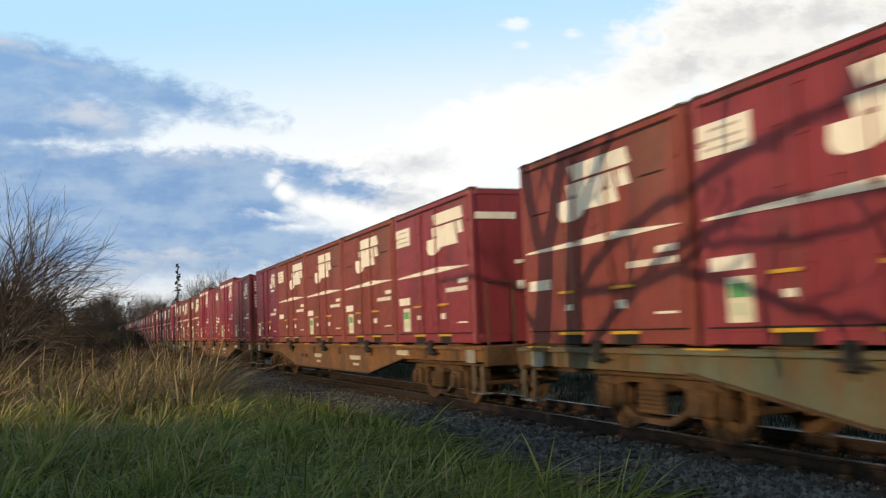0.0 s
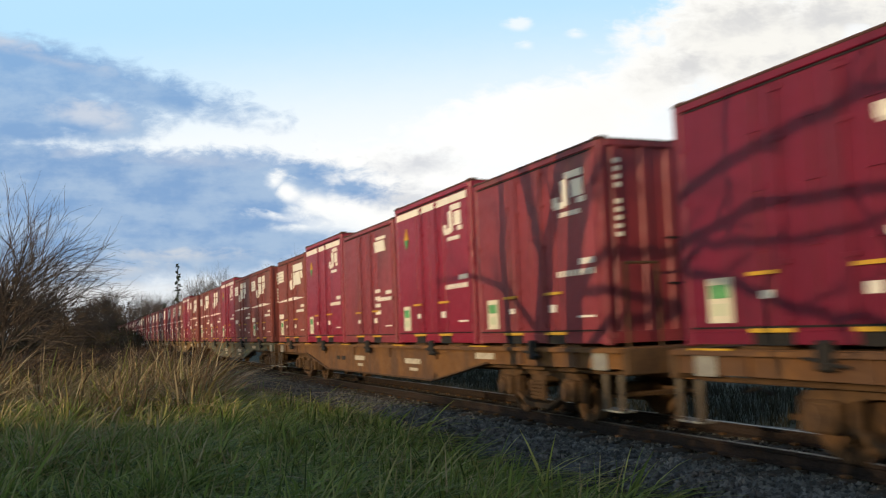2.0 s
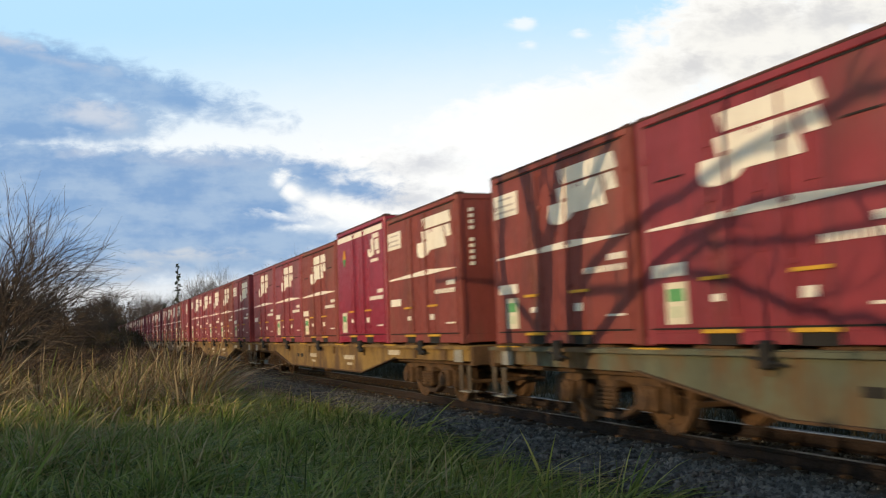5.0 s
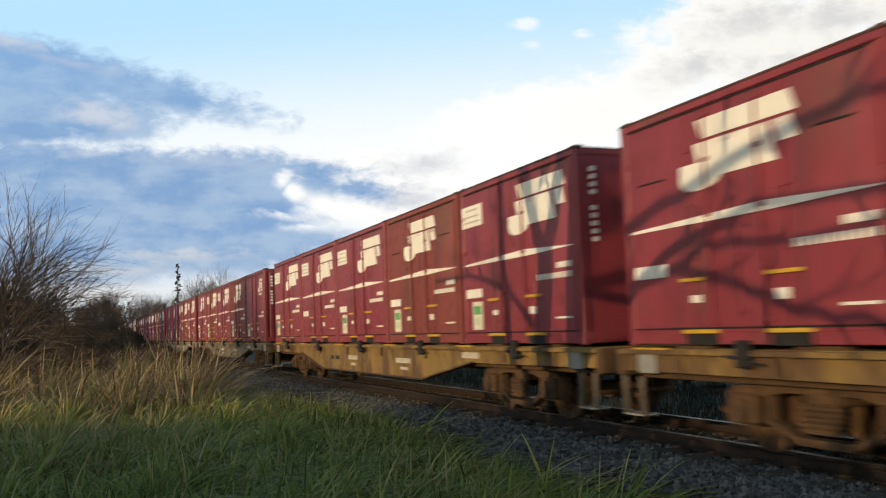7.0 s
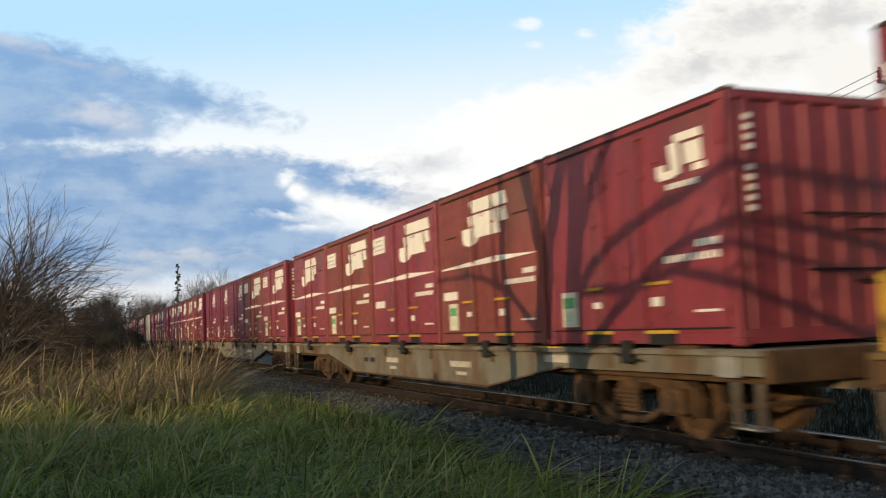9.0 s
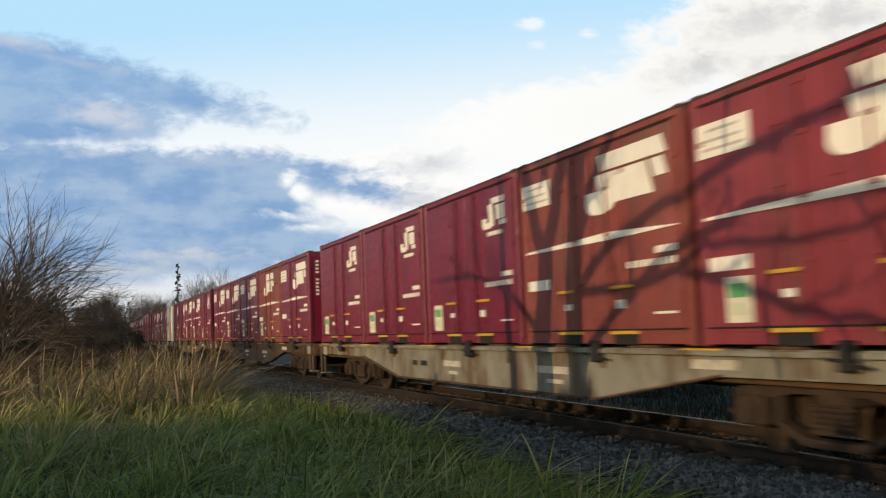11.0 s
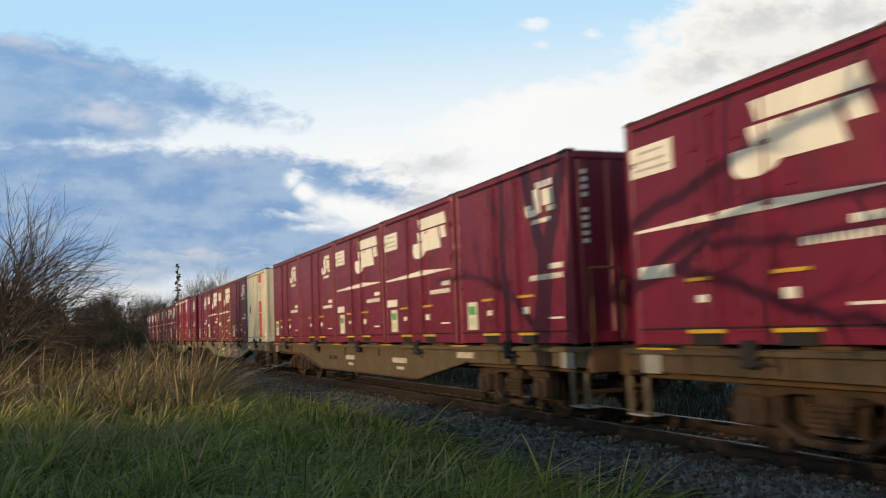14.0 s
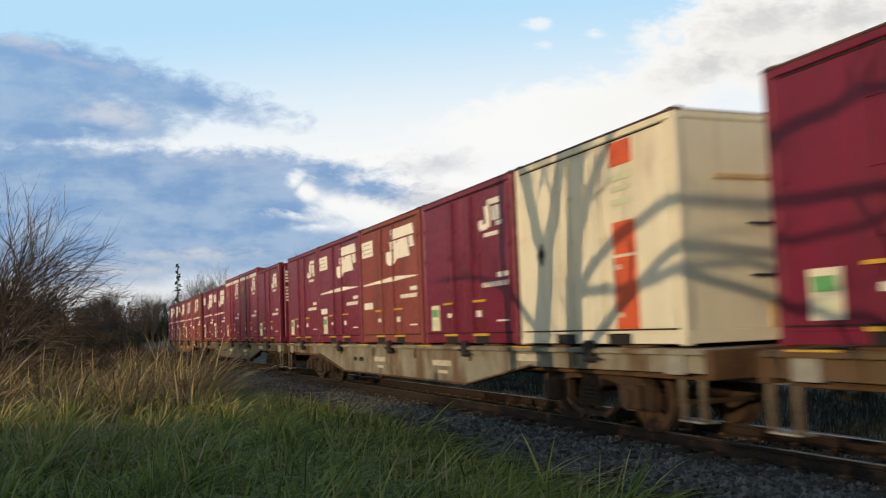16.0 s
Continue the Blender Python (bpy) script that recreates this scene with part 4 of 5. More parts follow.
def grow(out, start, way, length, r, level, rng, spread=0.7, lift=0.1, kids=(3, 5), bend=0.25):
    """A limb that bends and carries thinner limbs; out holds one list of stems and one of twigs."""
    steps = 5 if level > 1 else 3
    p, d, pts = Vector(start), Vector(way).normalized(), [Vector(start)]
    for _ in range(steps):
        d = (d + Vector(rng.normal(0, bend, 3)) * 0.5 + Vector((0, 0, lift))).normalized()
        p = p + d * length / steps
        pts.append(p.copy())
    r = max(r, 0.006)
    vs, fs = out[0] if r > 0.03 else out[1]
    tube_line(vs, fs, pts, r, r * (0.45 if level else 0.3), 6 if r > 0.05 else (4 if r > 0.015 else 3))
    if level == 0:
        return
    for c in range(rng.integers(*kids) + 1):
        f = 0.25 + 0.75 * (c + rng.random()) / (kids[1] + 1)
        i = min(steps - 1, int(f * steps))
        q = pts[i].lerp(pts[i + 1], f * steps - i) if i + 1 <= steps else pts[-1]
        axis = (pts[i + 1] - pts[i]).normalized()
        off = Vector(rng.normal(0, 1, 3))
        off = (off - axis * off.dot(axis)).normalized()
        nd = axis * math.cos(spread) + off * math.sin(spread)
        grow(out, q, nd, length * (0.55 + 0.2 * rng.random()), r * 0.52, level - 1, rng, spread, lift, kids, bend)


def bare_tree(label, seed, tall, stems, level, spread=0.65, lift=0.12, lean=(0, 0), thick=0.03, kids=(3, 5), open_=0.35, bend=0.25, vary=0.0):
    """A leafless tree: an Empty at its foot, the limbs as one part, the fine twigs as another."""
    rng = np.random.default_rng(seed)
    out = (([], []), ([], []))
    for s in range(stems):
        a = s * 6.283 / stems + rng.random()
        o = (open_ * (1 - vary + 2 * vary * rng.random())) if stems > 1 else 0.05
        way = (math.cos(a) * o + lean[0], math.sin(a) * o + lean[1], 1)
        grow(out, (0.12 * math.cos(a), 0.12 * math.sin(a), -0.1), way, tall * (0.62 + 0.2 * rng.random()), tall * thick / max(1, stems ** 0.5), level, rng, spread, lift, kids, bend)
    root = tagged(new("bare_tree"), label, "tree")
    part("trunk", mesh_of("trunk", *out[0], M["bark"], None, True), None, root)
    tw = part("crown", mesh_of("crown", *out[1], M["twig"]), None, root, "fine brown twigs")
    return root


def conifer(label, seed, tall, wide, boughs=150):
    rng = np.random.default_rng(seed)
    root = tagged(new("conifer_tree"), label, "tree")
    vs, fs = [], []
    tube_line(vs, fs, [Vector((0, 0, 0)), Vector((0.05, 0, tall * 0.5)), Vector((0, 0.05, tall))], tall * 0.017, 0.02, 6)
    lv, lf = [], []
    for i in range(boughs):
        h = 0.18 + 0.82 * (i + rng.random()) / boughs
        a = rng.random() * 6.283
        reach = wide * (1.05 - h) ** 0.8 * (0.5 + 0.6 * rng.random())
        tip = Vector((math.cos(a) * reach, math.sin(a) * reach, h * tall - reach * 0.25))
        tube_line(vs, fs, [Vector((0, 0, h * tall)), tip], 0.025, 0.008, 3)
        for j in range(9):
            q = Vector((0, 0, h * tall)).lerp(tip, 0.25 + 0.8 * rng.random())
            e = Vector(rng.normal(0, 0.16, 3)) + Vector((0, 0, -0.08))
            g = Vector(rng.normal(0, 0.1, 3))
            n = len(lv)
            lv += [tuple(q - e - g * 0.4), tuple(q + g), tuple(q + e), tuple(q - g)]
            lf += [(n, n + 1, n + 2), (n, n + 2, n + 3)]
    part("trunk", mesh_of("trunk", vs, fs, M["bark"]), None, root)
    part("crown", mesh_of("crown", lv, lf, M["conifer"]), None, root, "dark green needles")
    return root


def shrub(label, seed, tall, wide, leaves, mat="shrub", size=0.06):
    rng = np.random.default_rng(seed)
    out = (([], []), ([], []))
    for s in range(9):
        a = s * 0.7 + rng.random()
        grow(out, (0.25 * math.cos(a), 0.25 * math.sin(a), -0.1), (math.cos(a) * 0.45, math.sin(a) * 0.45, 1), tall * (0.6 + 0.3 * rng.random()), 0.031, 2, rng, 0.6, 0.15)
    lv, lf = [], []
    src = out[1][0]
    for i in range(leaves):
        q = Vector(src[rng.integers(len(src))]) + Vector(rng.normal(0, 0.1, 3))
        q.z = max(q.z * 0.95, 0.02)
        e, g = Vector(rng.normal(0, size, 3)), Vector(rng.normal(0, size * 0.6, 3))
        n = len(lv)
        lv += [tuple(q - e), tuple(q + g), tuple(q + e), tuple(q - g)]
        lf += [(n, n + 1, n + 2), (n, n + 2, n + 3)]
    root = tagged(new("shrub"), label, "shrub")
    part("stem", mesh_of("stem", out[0][0] + out[1][0], out[0][1] + [tuple(i + len(out[0][0]) for i in f) for f in out[1][1]], M["bark"]), None, root)
    part("foliage", mesh_of("foliage", lv, lf, M[mat]), None, root)
    return root


def put(ob, x, y, turn=0, s=1.0, dz=0.0):
    ob.scale = (s, s, s)
    ob.matrix_basis = pose(x, y, height(x, y) + dz if abs(y) < 60 else -0.5, 0, 0, turn) @ Matrix.Diagonal((s, s, s, 1))
    return ob


def again(ob, x, y, turn=0, s=1.0):
    c = copy_thing(ob, Matrix.Identity(4))
    return put(c, x, y, turn, s)


# the tree beside the camera, whose shade lies on the train
def shade_tree():
    rng = np.random.default_rng(21)
    out = (([], []), ([], []))
    back = 9.5

    def spot(y, z, s):
        return Vector((SIDE_X, y, z)) - SUN_WAY * (back + s)

    def limb(r0, r1, depth, *yz):
        """A limb through the spots where its shade meets the train side, at a depth towards the sun."""
        line = []
        for i in range(len(yz) - 1):
            for k in range(4):
                f = k / 4
                s = depth * (i + f) / len(yz)
                y = yz[i][0] + (yz[i + 1][0] - yz[i][0]) * f + rng.normal(0, 0.02)
                z = yz[i][1] + (yz[i + 1][1] - yz[i][1]) * f + rng.normal(0, 0.02)
                line.append(spot(y, z, s))
        line.append(spot(*yz[-1], depth))
        tube_line(*out[0], line, r0, r1, 8)
        return line

    def twigs(line, n, r, size, level=2):
        for c in range(n):
            i = rng.integers(len(line) // 4, len(line) - 1)
            d = (line[i + 1] - line[i]).normalized()
            o = Vector((0.2 * rng.normal(), rng.normal(), 0.6 * rng.normal() + 0.35)).normalized()
            grow(out, line[i], d * 0.75 + o * 0.7, size * (0.6 + 0.7 * rng.random()), r, level, rng, 0.55, 0.08, (2, 4), 0.3)

    t1 = limb(0.11, 0.07, 0.6, (11.75, -3.0), (11.72, 0.96), (11.8, 2.4), (11.8, 3.5), (12.1, 5.2))
    t2 = limb(0.25, 0.2, 0.3, (10.8, -3.0), (10.76, 0.97), (10.52, 2.2))
    t2a = limb(0.14, 0.09, 0.5, (10.53, 2.15), (10.8, 2.8), (11.05, 3.4), (11.5, 5.2))
    t2b = limb(0.16, 0.11, -0.5, (10.53, 2.15), (10.2, 2.8), (9.98, 3.4), (9.8, 5.2))
    t3 = limb(0.22, 0.15, 0.8, (9.95, -3.0), (9.92, 0.98), (9.7, 2.5), (9.6, 3.5), (9.5, 5.5))
    t3a = limb(0.10, 0.06, 0.9, (9.72, 2.2), (9.5, 2.75), (8.85, 3.4), (8.3, 4.4))
    la = limb(0.085, 0.06, 1.4, (9.8, 1.6), (9.3, 2.05), (8.56, 2.36), (7.6, 2.6), (6.1, 2.95), (4.9, 3.08), (3.2, 3.3))
    lb = limb(0.08, 0.05, -1.0, (9.85, 0.7), (9.42, 1.12), (8.4, 1.74), (7.65, 2.1), (6.5, 2.32), (5.0, 2.3), (3.4, 2.5))
    lc = limb(0.07, 0.045, 1.1, (9.85, 1.7), (8.75, 1.68), (7.7, 1.82), (6.8, 1.65), (6.1, 1.38), (5.1, 1.24), (3.6, 1.3))
    ld = limb(0.07, 0.035, 0.8, (10.78, 1.2), (11.5, 1.7), (12.6, 2.08), (14.5, 2.12))
    lcl = limb(0.06, 0.03, 0.8, (7.7, 1.82), (7.2, 2.05), (6.5, 2.0), (5.6, 1.95), (4.5, 2.2))
    for line, n in ((t1, 6), (t2a, 6), (t2b, 6), (t3, 7), (t3a, 6)):
        twigs(line, n, 0.032, 0.9)
    for line, n in ((la, 10), (lb, 8), (lc, 7), (ld, 7), (lcl, 4)):
        twigs(line, n, 0.024, 0.7, 1)
    root = tagged(new("bare_tree"), "bare three-stemmed tree with long side limbs beside the line", "tree")
    foot = spot(10.4, -3.0, 0.5)
    root.location = (foot.x, foot.y, -0.5)
    for name, o, m in (("trunk", out[0], M["bark"]), ("crown", out[1], M["twig"])):
        vs = [(x - foot.x, y - foot.y, z + 0.5) for x, y, z in o[0]]
        part(name, mesh_of(name, vs, o[1], m, None, True), None, root)


shade_tree()

# shrubs behind the camera that keep the sun off the grass
_sh = shrub("dense brown-leaved shrub, mostly unseen and added for shade", 5, 2.75, 1.2, 8500, size=0.085)
tagged(_sh, group="shrub row")
put(_sh, -7.2, -7.0, 0)
_r = random.Random(3)
for _i in range(1, 19):
    again(_sh, -7.2 + _r.uniform(-0.5, 0.5), -7.0 + _i * 1.28, _r.uniform(0, 360), _r.uniform(0.9, 1.02) + (-0.15 if 3 < _i < 13 else 0.02 if _i < 4 else -0.15 - 0.13 * max(0, _i - 13)))

# a lower, closer row in front of it, unseen, added to shade the rails
for _i in range(15):
    again(_sh, -4.3 + _r.uniform(-0.2, 0.2), -0.8 + _i * 0.62, _r.uniform(0, 360), _r.uniform(0.645, 0.685))

# spreading tree beyond the reeds
def fan_tree():
    """Many limbs that rise from one foot and arch over into a wide, low, rounded crown."""
    rng = np.random.default_rng(18)
    out = (([], []), ([], []))
    for k in range(17):
        up = radians(26 + 62 * ((k * 0.618) % 1))
        turn = rng.normal(0, 0.75) + (math.pi if k % 4 == 3 else 0)
        way = (math.cos(up) * math.cos(turn), math.cos(up) * math.sin(turn), math.sin(up) + 0.1)
        long = 3.0 + 0.9 * math.sin(up) ** 2 + 0.3 * rng.random()
        grow(out, (0.12 * way[0], 0.12 * way[1], 0), way, long, 0.05, 3, rng, 0.42, -0.034, (4, 6), 0.2)
    root = tagged(new("bare_tree"), "spreading leafless tree with fine arching twigs among reeds", "tree")
    part("trunk", mesh_of("trunk", *out[0], M["bark"], None, True), None, root)
    part("crown", mesh_of("crown", *out[1], M["twig"]), None, root, "fine brown twigs")
    return root


put(fan_tree(), -3.1, 30.0, 0, 1.0)
put(bare_tree("leafless thicket tree with crowded thin stems", 12, 4.2, 6, 3, 0.5, 0.08, (0.1, 0), 0.02, (3, 5), 0.5), -5.4, 33.0, 0, 0.5)

# far woods
_woods = [bare_tree("tall bare woodland tree in a distant row", 30 + i, 13, 1 + i % 2, 4, 0.5, 0.14, thick=0.016, kids=(3, 5)) for i in range(3)]
_con = [conifer("narrow ragged dark conifer in a distant row", 50, 15, 1.9, 46), conifer("ragged dark conifer in a distant row", 51, 13, 3.0)]
for _o in _woods + _con:
    tagged(_o, group="far woods")
put(_woods[0], 18.5, 84, 0, 0.62)
put(_woods[1], 14.2, 94, 70, 0.54)
put(_woods[2], 14.5, 118, 20, 0.58)
put(_con[0], 15.2, 160, 0, 0.95)
put(_con[1], 13.5, 165, 40, 0.6)
for x, y, k, s in ((16.5, 90, 1, 0.5), (12.5, 100, 2, 0.45), (16, 124, 0, 0.55), (12.6, 130, 1, 0.5), (18.5, 150, 2, 0.65), (12, 178, 0, 0.62), (10.6, 186, 1, 0.65), (14, 190, 2, 0.62), (20, 108, 0, 0.55), (24, 100, 2, 0.58), (11.3, 172, 1, 0.55), (16.2, 172, 2, 0.62), (3.3, 104, 0, 0.42), (2.4, 112, 1, 0.46), (3.9, 126, 2, 0.52), (0.9, 118, 0, 0.4), (-0.6, 128, 2, 0.42), (1.2, 150, 1, 0.5), (2.6, 160, 2, 0.55), (3.9, 170, 0, 0.6), (4.6, 195, 1, 0.68), (2.2, 185, 0, 0.55), (0.2, 170, 1, 0.5), (-1.8, 160, 2, 0.48), (10.8, 205, 2, 0.6), (12.6, 215, 0, 0.66), (14.6, 220, 1, 0.62), (17, 225, 2, 0.7), (9.6, 230, 1, 0.62)):
    again(_woods[k], x, y, _r.uniform(0, 360), s)
for i in range(34):
    y = 92 + i * 4.6 + _r.uniform(-2, 2)
    x = -3.2 - _r.uniform(0, 6) - (i % 3) * 2.2 + max(0, y - 190) * 0.02
    if i % 6 == 4 and y > 140:
        again(_con[i % 2], x, y, _r.uniform(0, 360), _r.uniform(0.45, 0.62))
    else:
        again(_woods[i % 3], x, y, _r.uniform(0, 360), _r.uniform(0.45, 0.68))
for i in range(10):
    again(_woods[i % 3], -2 + i * 2.4 + _r.uniform(-1, 1), 285 + _r.uniform(-12, 25), _r.uniform(0, 360), _r.uniform(0.7, 1.0))

# shrub row left of the view, unseen, added to shade the far line
for i in range(30):
    again(_sh, -8.5 - i * 0.34 + _r.uniform(-0.6, 0.6), 66 + i * 2.9, _r.uniform(0, 360), _r.uniform(0.9, 1.35))

for i in range(22):
    again(_sh, -16 + i * 3.0 + _r.uniform(-1, 1), 300 + _r.uniform(-8, 8), _r.uniform(0, 360), _r.uniform(1.6, 2.6))

# tall wood to the west, whose shade lies over the far part of the line
for i in range(52):
    again(_con[1], -43 + _r.uniform(-5, 5), 40 + i * 1.75 + _r.uniform(-1.2, 1.2), _r.uniform(0, 360), _r.uniform(0.95, 1.2))

# scrub along the line
_sc = shrub("low dark brown scrub bush beside the track", 6, 2.0, 1.0, 2600, size=0.06)
tagged(_sc, group="scrub along the line")
put(_sc, -3.5, 46, 0, 0.6)
for i in range(40):
    y = 50 + i * 2.6
    x = 0.02 * y - 0.3 - _r.random() ** 1.5 * 11
    again(_sc, x, y, _r.uniform(0, 360), _r.uniform(0.45, 0.75) if y < 62 else _r.uniform(0.75, 1.25))
for x, y, s in ((3.4, 80, 1.0), (2.6, 72, 0.8), (3.9, 95, 1.3), (3.2, 87, 1.1), (2.2, 78, 0.9), (4.1, 106, 1.5)):
    again(_sc, x, y, _r.uniform(0, 360), s)
for i in range(26):
    y = 6 + i * 4.2
    again(_sc, 13.5 + _r.uniform(0, 5), y, _r.uniform(0, 360), _r.uniform(0.6, 1.0))


# ---- grass ----
def blades(name, label, mat, roots, tall, width, lean, seed, category="grass", droop=0.5, outward=None, vigour=None):
    """Arching blades of four segments; roots is an array of x, y."""
    rng = np.random.default_rng(seed)
    n = len(roots)
    z = np.array([height(x, y) for x, y in roots]) - 0.03
    h = tall[0] + (tall[1] - tall[0]) * rng.random(n) ** 1.4
    h = h if vigour is None else h * vigour
    w = width[0] + (width[1] - width[0]) * rng.random(n)
    a = rng.random(n) * 6.283
    d = np.stack([np.cos(a), np.sin(a)], 1) * (0.15 + droop * rng.random(n))[:, None] + np.array(lean)[None, :] * (0.5 + rng.random(n))[:, None]
    if outward is not None:
        d = d + outward * (0.5 + 0.7 * rng.random(n))[:, None]
    face = np.arctan2(d[:, 1], d[:, 0]) + 1.571 + rng.normal(0, 0.7, n)
    s = np.stack([np.cos(face), np.sin(face)], 1) * w[:, None] / 2
    sag = np.minimum(0.85, 0.5 * np.linalg.norm(d, axis=1))
    pts = []
    for f, wf in ((0, 0.8), (0.3, 1.0), (0.55, 0.9), (0.8, 0.6), (1.0, 0.0)):
        bend = d * f ** 1.5 * h[:, None]
        c = np.concatenate([roots + bend, (z + h * (f - sag * f * f))[:, None]], 1)
        e = np.concatenate([s * wf, np.zeros((n, 1))], 1)
        pts += [c] if wf == 0 else [c - e, c + e]
    v = np.stack(pts, 1).reshape(-1, 3)
    k = np.arange(n)[:, None] * 9
    quads = np.concatenate([k + np.array([[q, q + 1, q + 3, q + 2]]) for q in (0, 2, 4)]).tolist()
    tris = (k + np.array([[6, 7, 8]])).tolist()
    ob = new(name, mesh_of(name, v.tolist(), quads + tris, M[mat]))
    return tagged(ob, label, category, kind="stuff")


def tussocks(name, label, mat, centres, per, radius, tall, width, lean, seed, category="grass", spill=1.0):
    """Clumps of blades that lean out from each clump's middle."""
    rng = np.random.default_rng(seed)
    c = np.repeat(centres, per, axis=0)
    a = rng.random(len(c)) * 6.283
    r = np.sqrt(rng.random(len(c))) * np.repeat(radius * (0.6 + 0.8 * rng.random(len(centres))), per)
    out = np.stack([np.cos(a), np.sin(a)], 1) * r[:, None]
    swept = np.repeat(rng.normal(0, 0.4, (len(centres), 2)), per, axis=0)
    vigour = np.repeat(0.6 + 0.75 * rng.random(len(centres)), per)
    return blades(name, label, mat, c + out, tall, width, lean, seed, category, 0.45, out / radius * spill + swept, vigour)


def meadow():
    rng = np.random.default_rng(9)
    def field(n, x0, x1, y0, y1, keep, power=1.0):
        p = np.stack([x0 + (x1 - x0) * rng.random(n), y0 + (y1 - y0) * rng.random(n) ** power], 1)
        return p[[keep(x, y) for x, y in p]]
    def clump(x, y, f=1.1):
        return noise.noise(Vector((x * f, y * f, 7.0)))
    def front(x, y):
        return x < grass_edge(y) + 0.35 * clump(x, y, 2) - (0.0 if rng.random() < 0.8 else 0.3) and x > -0.3 - 0.10 * y
    blades("meadow_grass", "long green grass in shade beside the ballast", "grass", field(44000, -3.2, 5.9, 6.0, 27, lambda x, y: front(x, y) and rng.random() < 0.55 + 1.3 * clump(x, y, 1.5), 1.5), (0.14, 0.36), (0.016, 0.032), (0.12, -0.05), 2, droop=1.6)
    tussocks("meadow_tufts", "tall green grass tussocks with arching blades", "grass", field(1250, -3, 5.3, 6.2, 23, lambda x, y: front(x, y) and x < grass_edge(y) - 0.15, 1.4), 46, 0.26, (0.3, 0.8), (0.018, 0.044), (0.3, -0.15), 3, spill=1.9)
    blades("pale_stalks", "thin pale grass stalks above the tussocks", "mixed", field(2600, -3, 5.0, 6.2, 22, lambda x, y: front(x, y) and x < grass_edge(y) - 0.2, 1.4), (0.4, 0.85), (0.008, 0.018), (0.15, -0.1), 13, droop=1.3)
    def reedy(x, y):
        e = 0.118 * y + 0.25 * clump(x, y, 1.0) + 0.1
        near = 18.0 + 1.4 * clump(x, y, 0.7) - 0.35 * (x - 2)
        return x < e and y > near and x > -1.2 - 0.09 * y and clump(x, y, 0.9) > -0.12
    tussocks("dry_reeds", "tall dry golden reed clumps beside the track", "reed", field(760, -4.4, 4.6, 15, 34, reedy), 34, 0.34, (0.75, 1.95), (0.016, 0.042), (0.25, -0.1), 4, "reeds", 1.2)
    blades("reed_stalks", "few thin tall leaning dry reed stalks", "reed", field(600, -4.4, 4.4, 16, 33, reedy), (1.3, 2.1), (0.018, 0.032), (0.5, -0.05), 5, "reeds", 0.4)
    tussocks("mixed_grass", "yellow-green grass clumps mixed with dry blades", "mixed", field(760, -3.2, 3.4, 10, 23, lambda x, y: x < 0.15 * y - 0.2 + clump(x, y) and x > -0.6 - 0.09 * y and rng.random() < (y - 9) / 9), 30, 0.2, (0.4, 0.95), (0.018, 0.044), (0.3, -0.05), 6, spill=1.0)
    blades("brown_weeds", "matted brown weeds along the far verge", "weed", field(16000, -6, 4.6, 30, 62, lambda x, y: x < 4.2 and x > -1.5 - 0.09 * y), (0.7, 1.75), (0.02, 0.05), (0.25, 0), 7, "weeds", 0.7)
    # verge blades take the colour darkened for shade under the train
    blades("verge_grass", "dull verge grass beyond the track, darkened in colour for train shade", "verge", field(26000, 9.4, 15, 6, 48, lambda x, y: x > 9.3 + 0.5 * clump(x, y), 1.4), (0.15, 0.45), (0.01, 0.02), (0.1, 0), 8)
    rt = np.array([(4.3 + 0.2 * rng.random() + 0.4 * step(9, 18, y), y) for y in 7 + 24 * rng.random(2500)])
    blades("ballast_weeds", "dry weeds at the foot of the ballast", "reed", rt, (0.08, 0.3), (0.006, 0.014), (0.05, 0.0), 11, "weeds", 0.9)

    tussocks("dry_litter", "faded brown grass clumps among the green", "reed", field(260, -3, 5.0, 6.4, 20, lambda x, y: front(x, y) and clump(x, y, 0.6) > 0.0), 22, 0.16, (0.2, 0.5), (0.012, 0.026), (0.3, -0.1), 14, spill=1.4)
    for i in range(34):
        y = 7.2 + 11 * (i / 34) ** 1.3
        x = grass_edge(y) - 0.5 - rng.random() * (2.2 + 0.28 * y)
        t = blades("grass_tuft", "long pale green grass tuft with arching blades", "mixed" if i % 3 else "grass", np.array([(x + 0.07 * rng.normal(), y + 0.07 * rng.normal()) for _ in range(16)]), (0.45, 0.9), (0.016, 0.034), (0.1, -0.12), 40 + i, "grass", 1.2)
    for x, y, sd in ((2.35, 16.2, 21), (4.15, 7.75, 22), (3.9, 8.0, 23), (-0.2, 17.5, 24), (0.6, 16.8, 25), (1.5, 17.4, 26)):
        t = blades("grass_tuft", "tall yellow-green grass tuft with arching blades", "tuft", np.array([(x + 0.05 * rng.normal(), y + 0.05 * rng.normal()) for _ in range(10)]), (0.6, 1.05), (0.022, 0.04), (0.35, -0.1), sd, "grass", 0.9)


meadow()


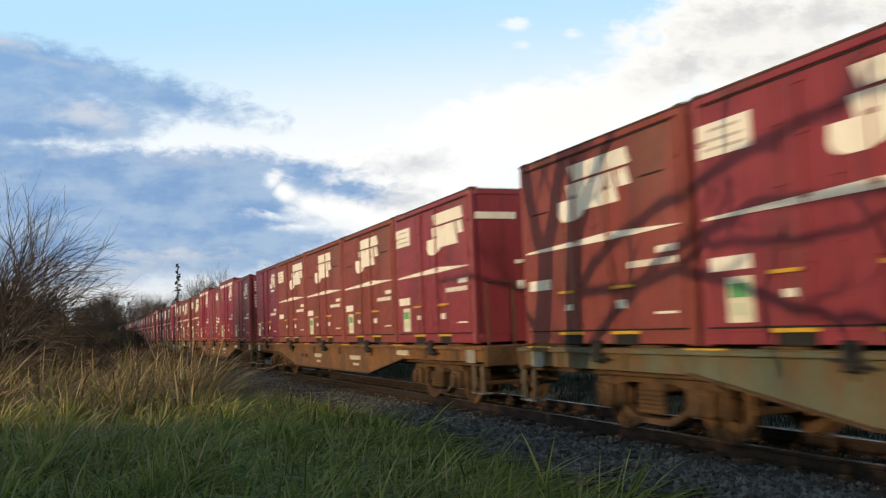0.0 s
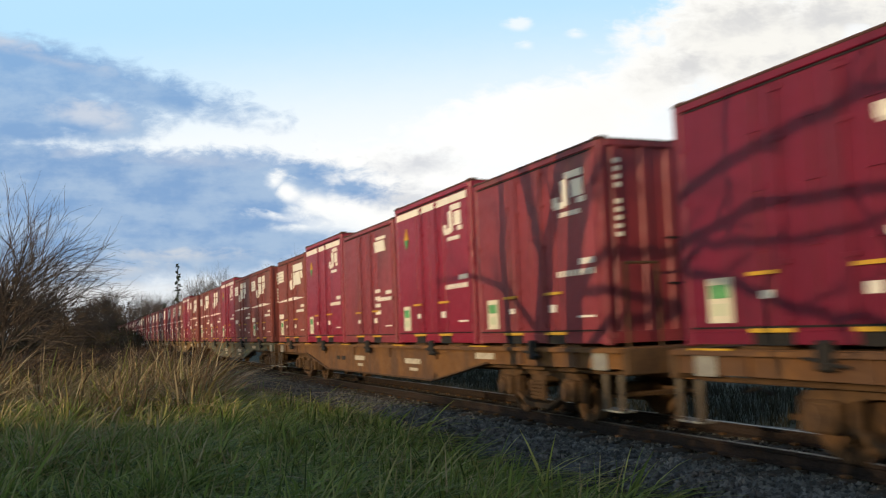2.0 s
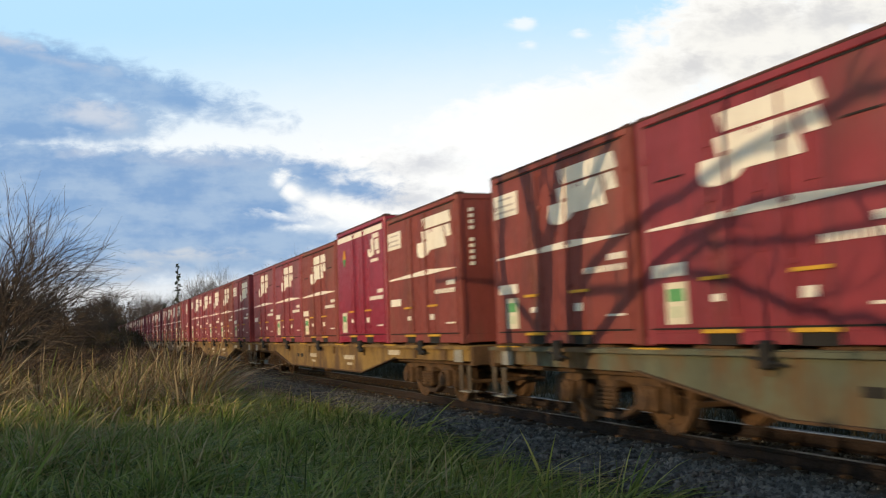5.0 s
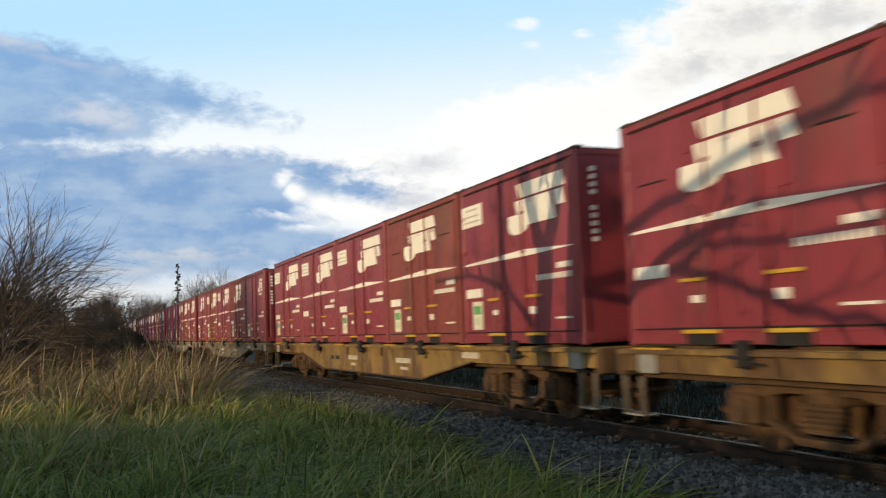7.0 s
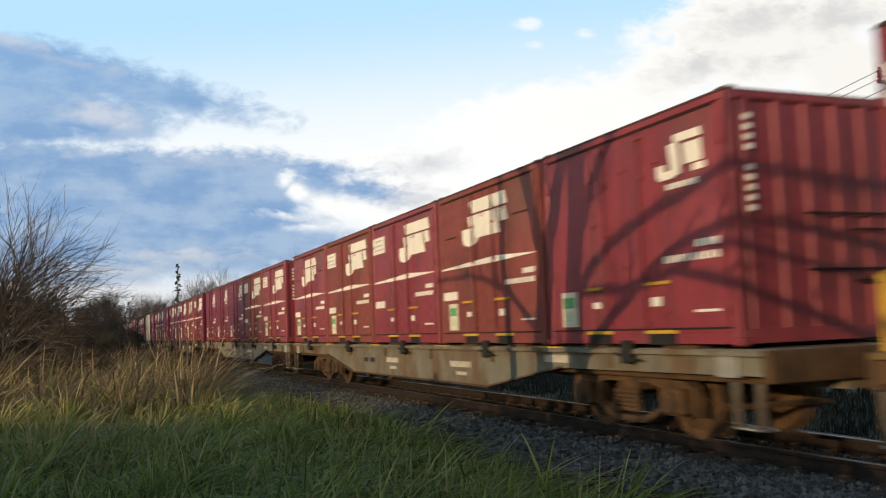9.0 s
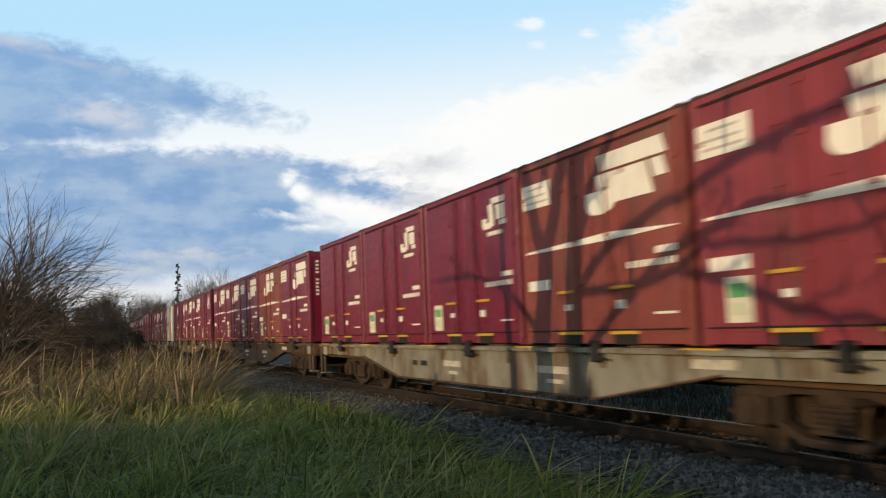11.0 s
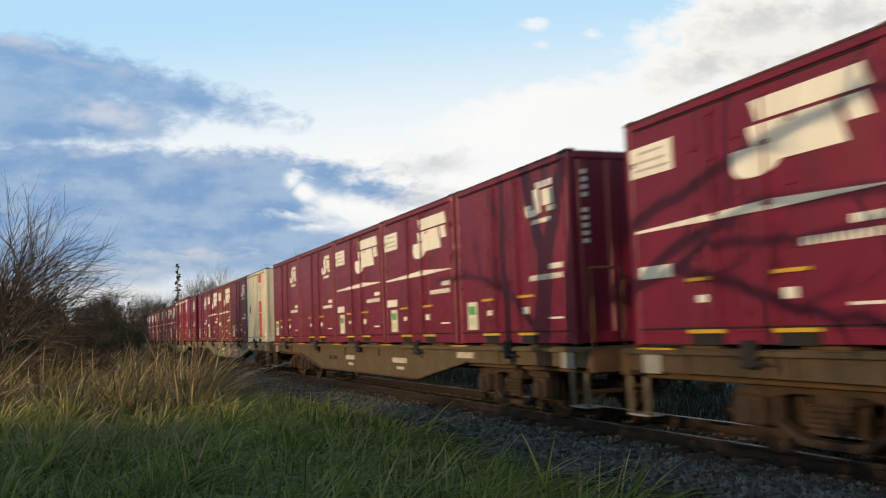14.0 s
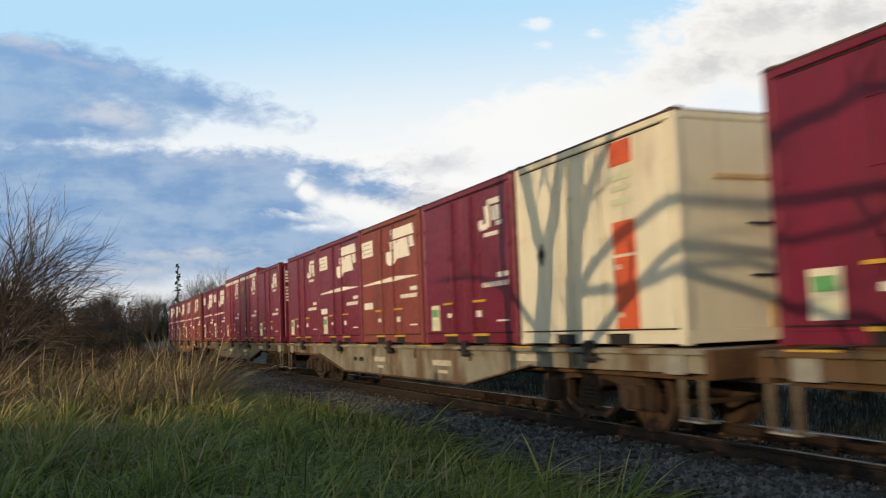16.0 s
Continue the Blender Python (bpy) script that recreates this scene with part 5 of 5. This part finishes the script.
# ---- utility poles beyond the track ----
def utility_pole():
    root = tagged(new("utility_pole"), "grey concrete utility pole with crossarm and insulators", "pole", "utility poles")
    part("post", Build().tube((0, 0, -0.2), (0, 0, 8.2), 0.15, 0.10, 14), M["pole"], root)
    part("crossarm", Build().box(-0.9, 0.5, 0.1, 0.18, 7.1, 7.18, 0.01), M["rust"], root)
    ins = Build()
    for z, r in ((7.18, 0.03), (7.24, 0.07), (7.31, 0.045), (7.36, 0.065), (7.44, 0.035)):
        ins.tube((0, 0, z), (0, 0, z + 0.05), r, n=10)
    ins = ins.mesh("insulator", M["dark"])
    for x in (-0.82, -0.35, 0.4):
        part("insulator", ins, None, root, "dark ceramic insulator", pose(x, 0.14, 0))
    return root


_pole = utility_pole()
POLES = ((18.2, 15.0), (18.2, 55.0))
put(_pole, *POLES[0])
again(_pole, *POLES[1])
for dx in (-0.82, -0.35, 0.4):
    cu = bpy.data.curves.new("overhead_wire", "CURVE")
    cu.dimensions, cu.bevel_depth, cu.bevel_resolution = "3D", 0.008, 1
    sp = cu.splines.new("POLY")
    sp.points.add(24)
    for i in range(25):
        f = i / 24
        sp.points[i].co = (POLES[0][0] + dx + f * (POLES[1][0] - POLES[0][0]), 15.14 + f * 40, 6.95 - 1.3 * 4 * f * (1 - f), 1)
    w = new("overhead_wire", cu)
    w.data.materials.append(M["dark"])
    tagged(w, "thin black overhead wire between utility poles", "wire", "overhead wires")


def gone(t):
    """Metres that the train has run by t seconds; it slows a little."""
    return 12.24 * t - 0.018 * t * t - 0.00056 * t ** 3


def motions():
    times = [0.5 * i for i in range(33)]
    for c, y in CONTAINERS:
        walk(c, [(t, pose(TRACK_X, y - gone(t), BASE)) for t in times])
    for w, y in WAGONS:
        walk(w, [(t, pose(TRACK_X, y - gone(t), 0)) for t in times])
    frames_ = [i / FPS for i in range(481)]
    for w in WHEELS:
        home = w.matrix_basis.copy()
        walk(w, [(t, home @ Matrix.Rotation(gone(t) / 0.412, 4, "X")) for t in frames_])
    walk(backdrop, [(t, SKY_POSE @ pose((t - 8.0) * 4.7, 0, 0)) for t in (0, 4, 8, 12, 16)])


motions()
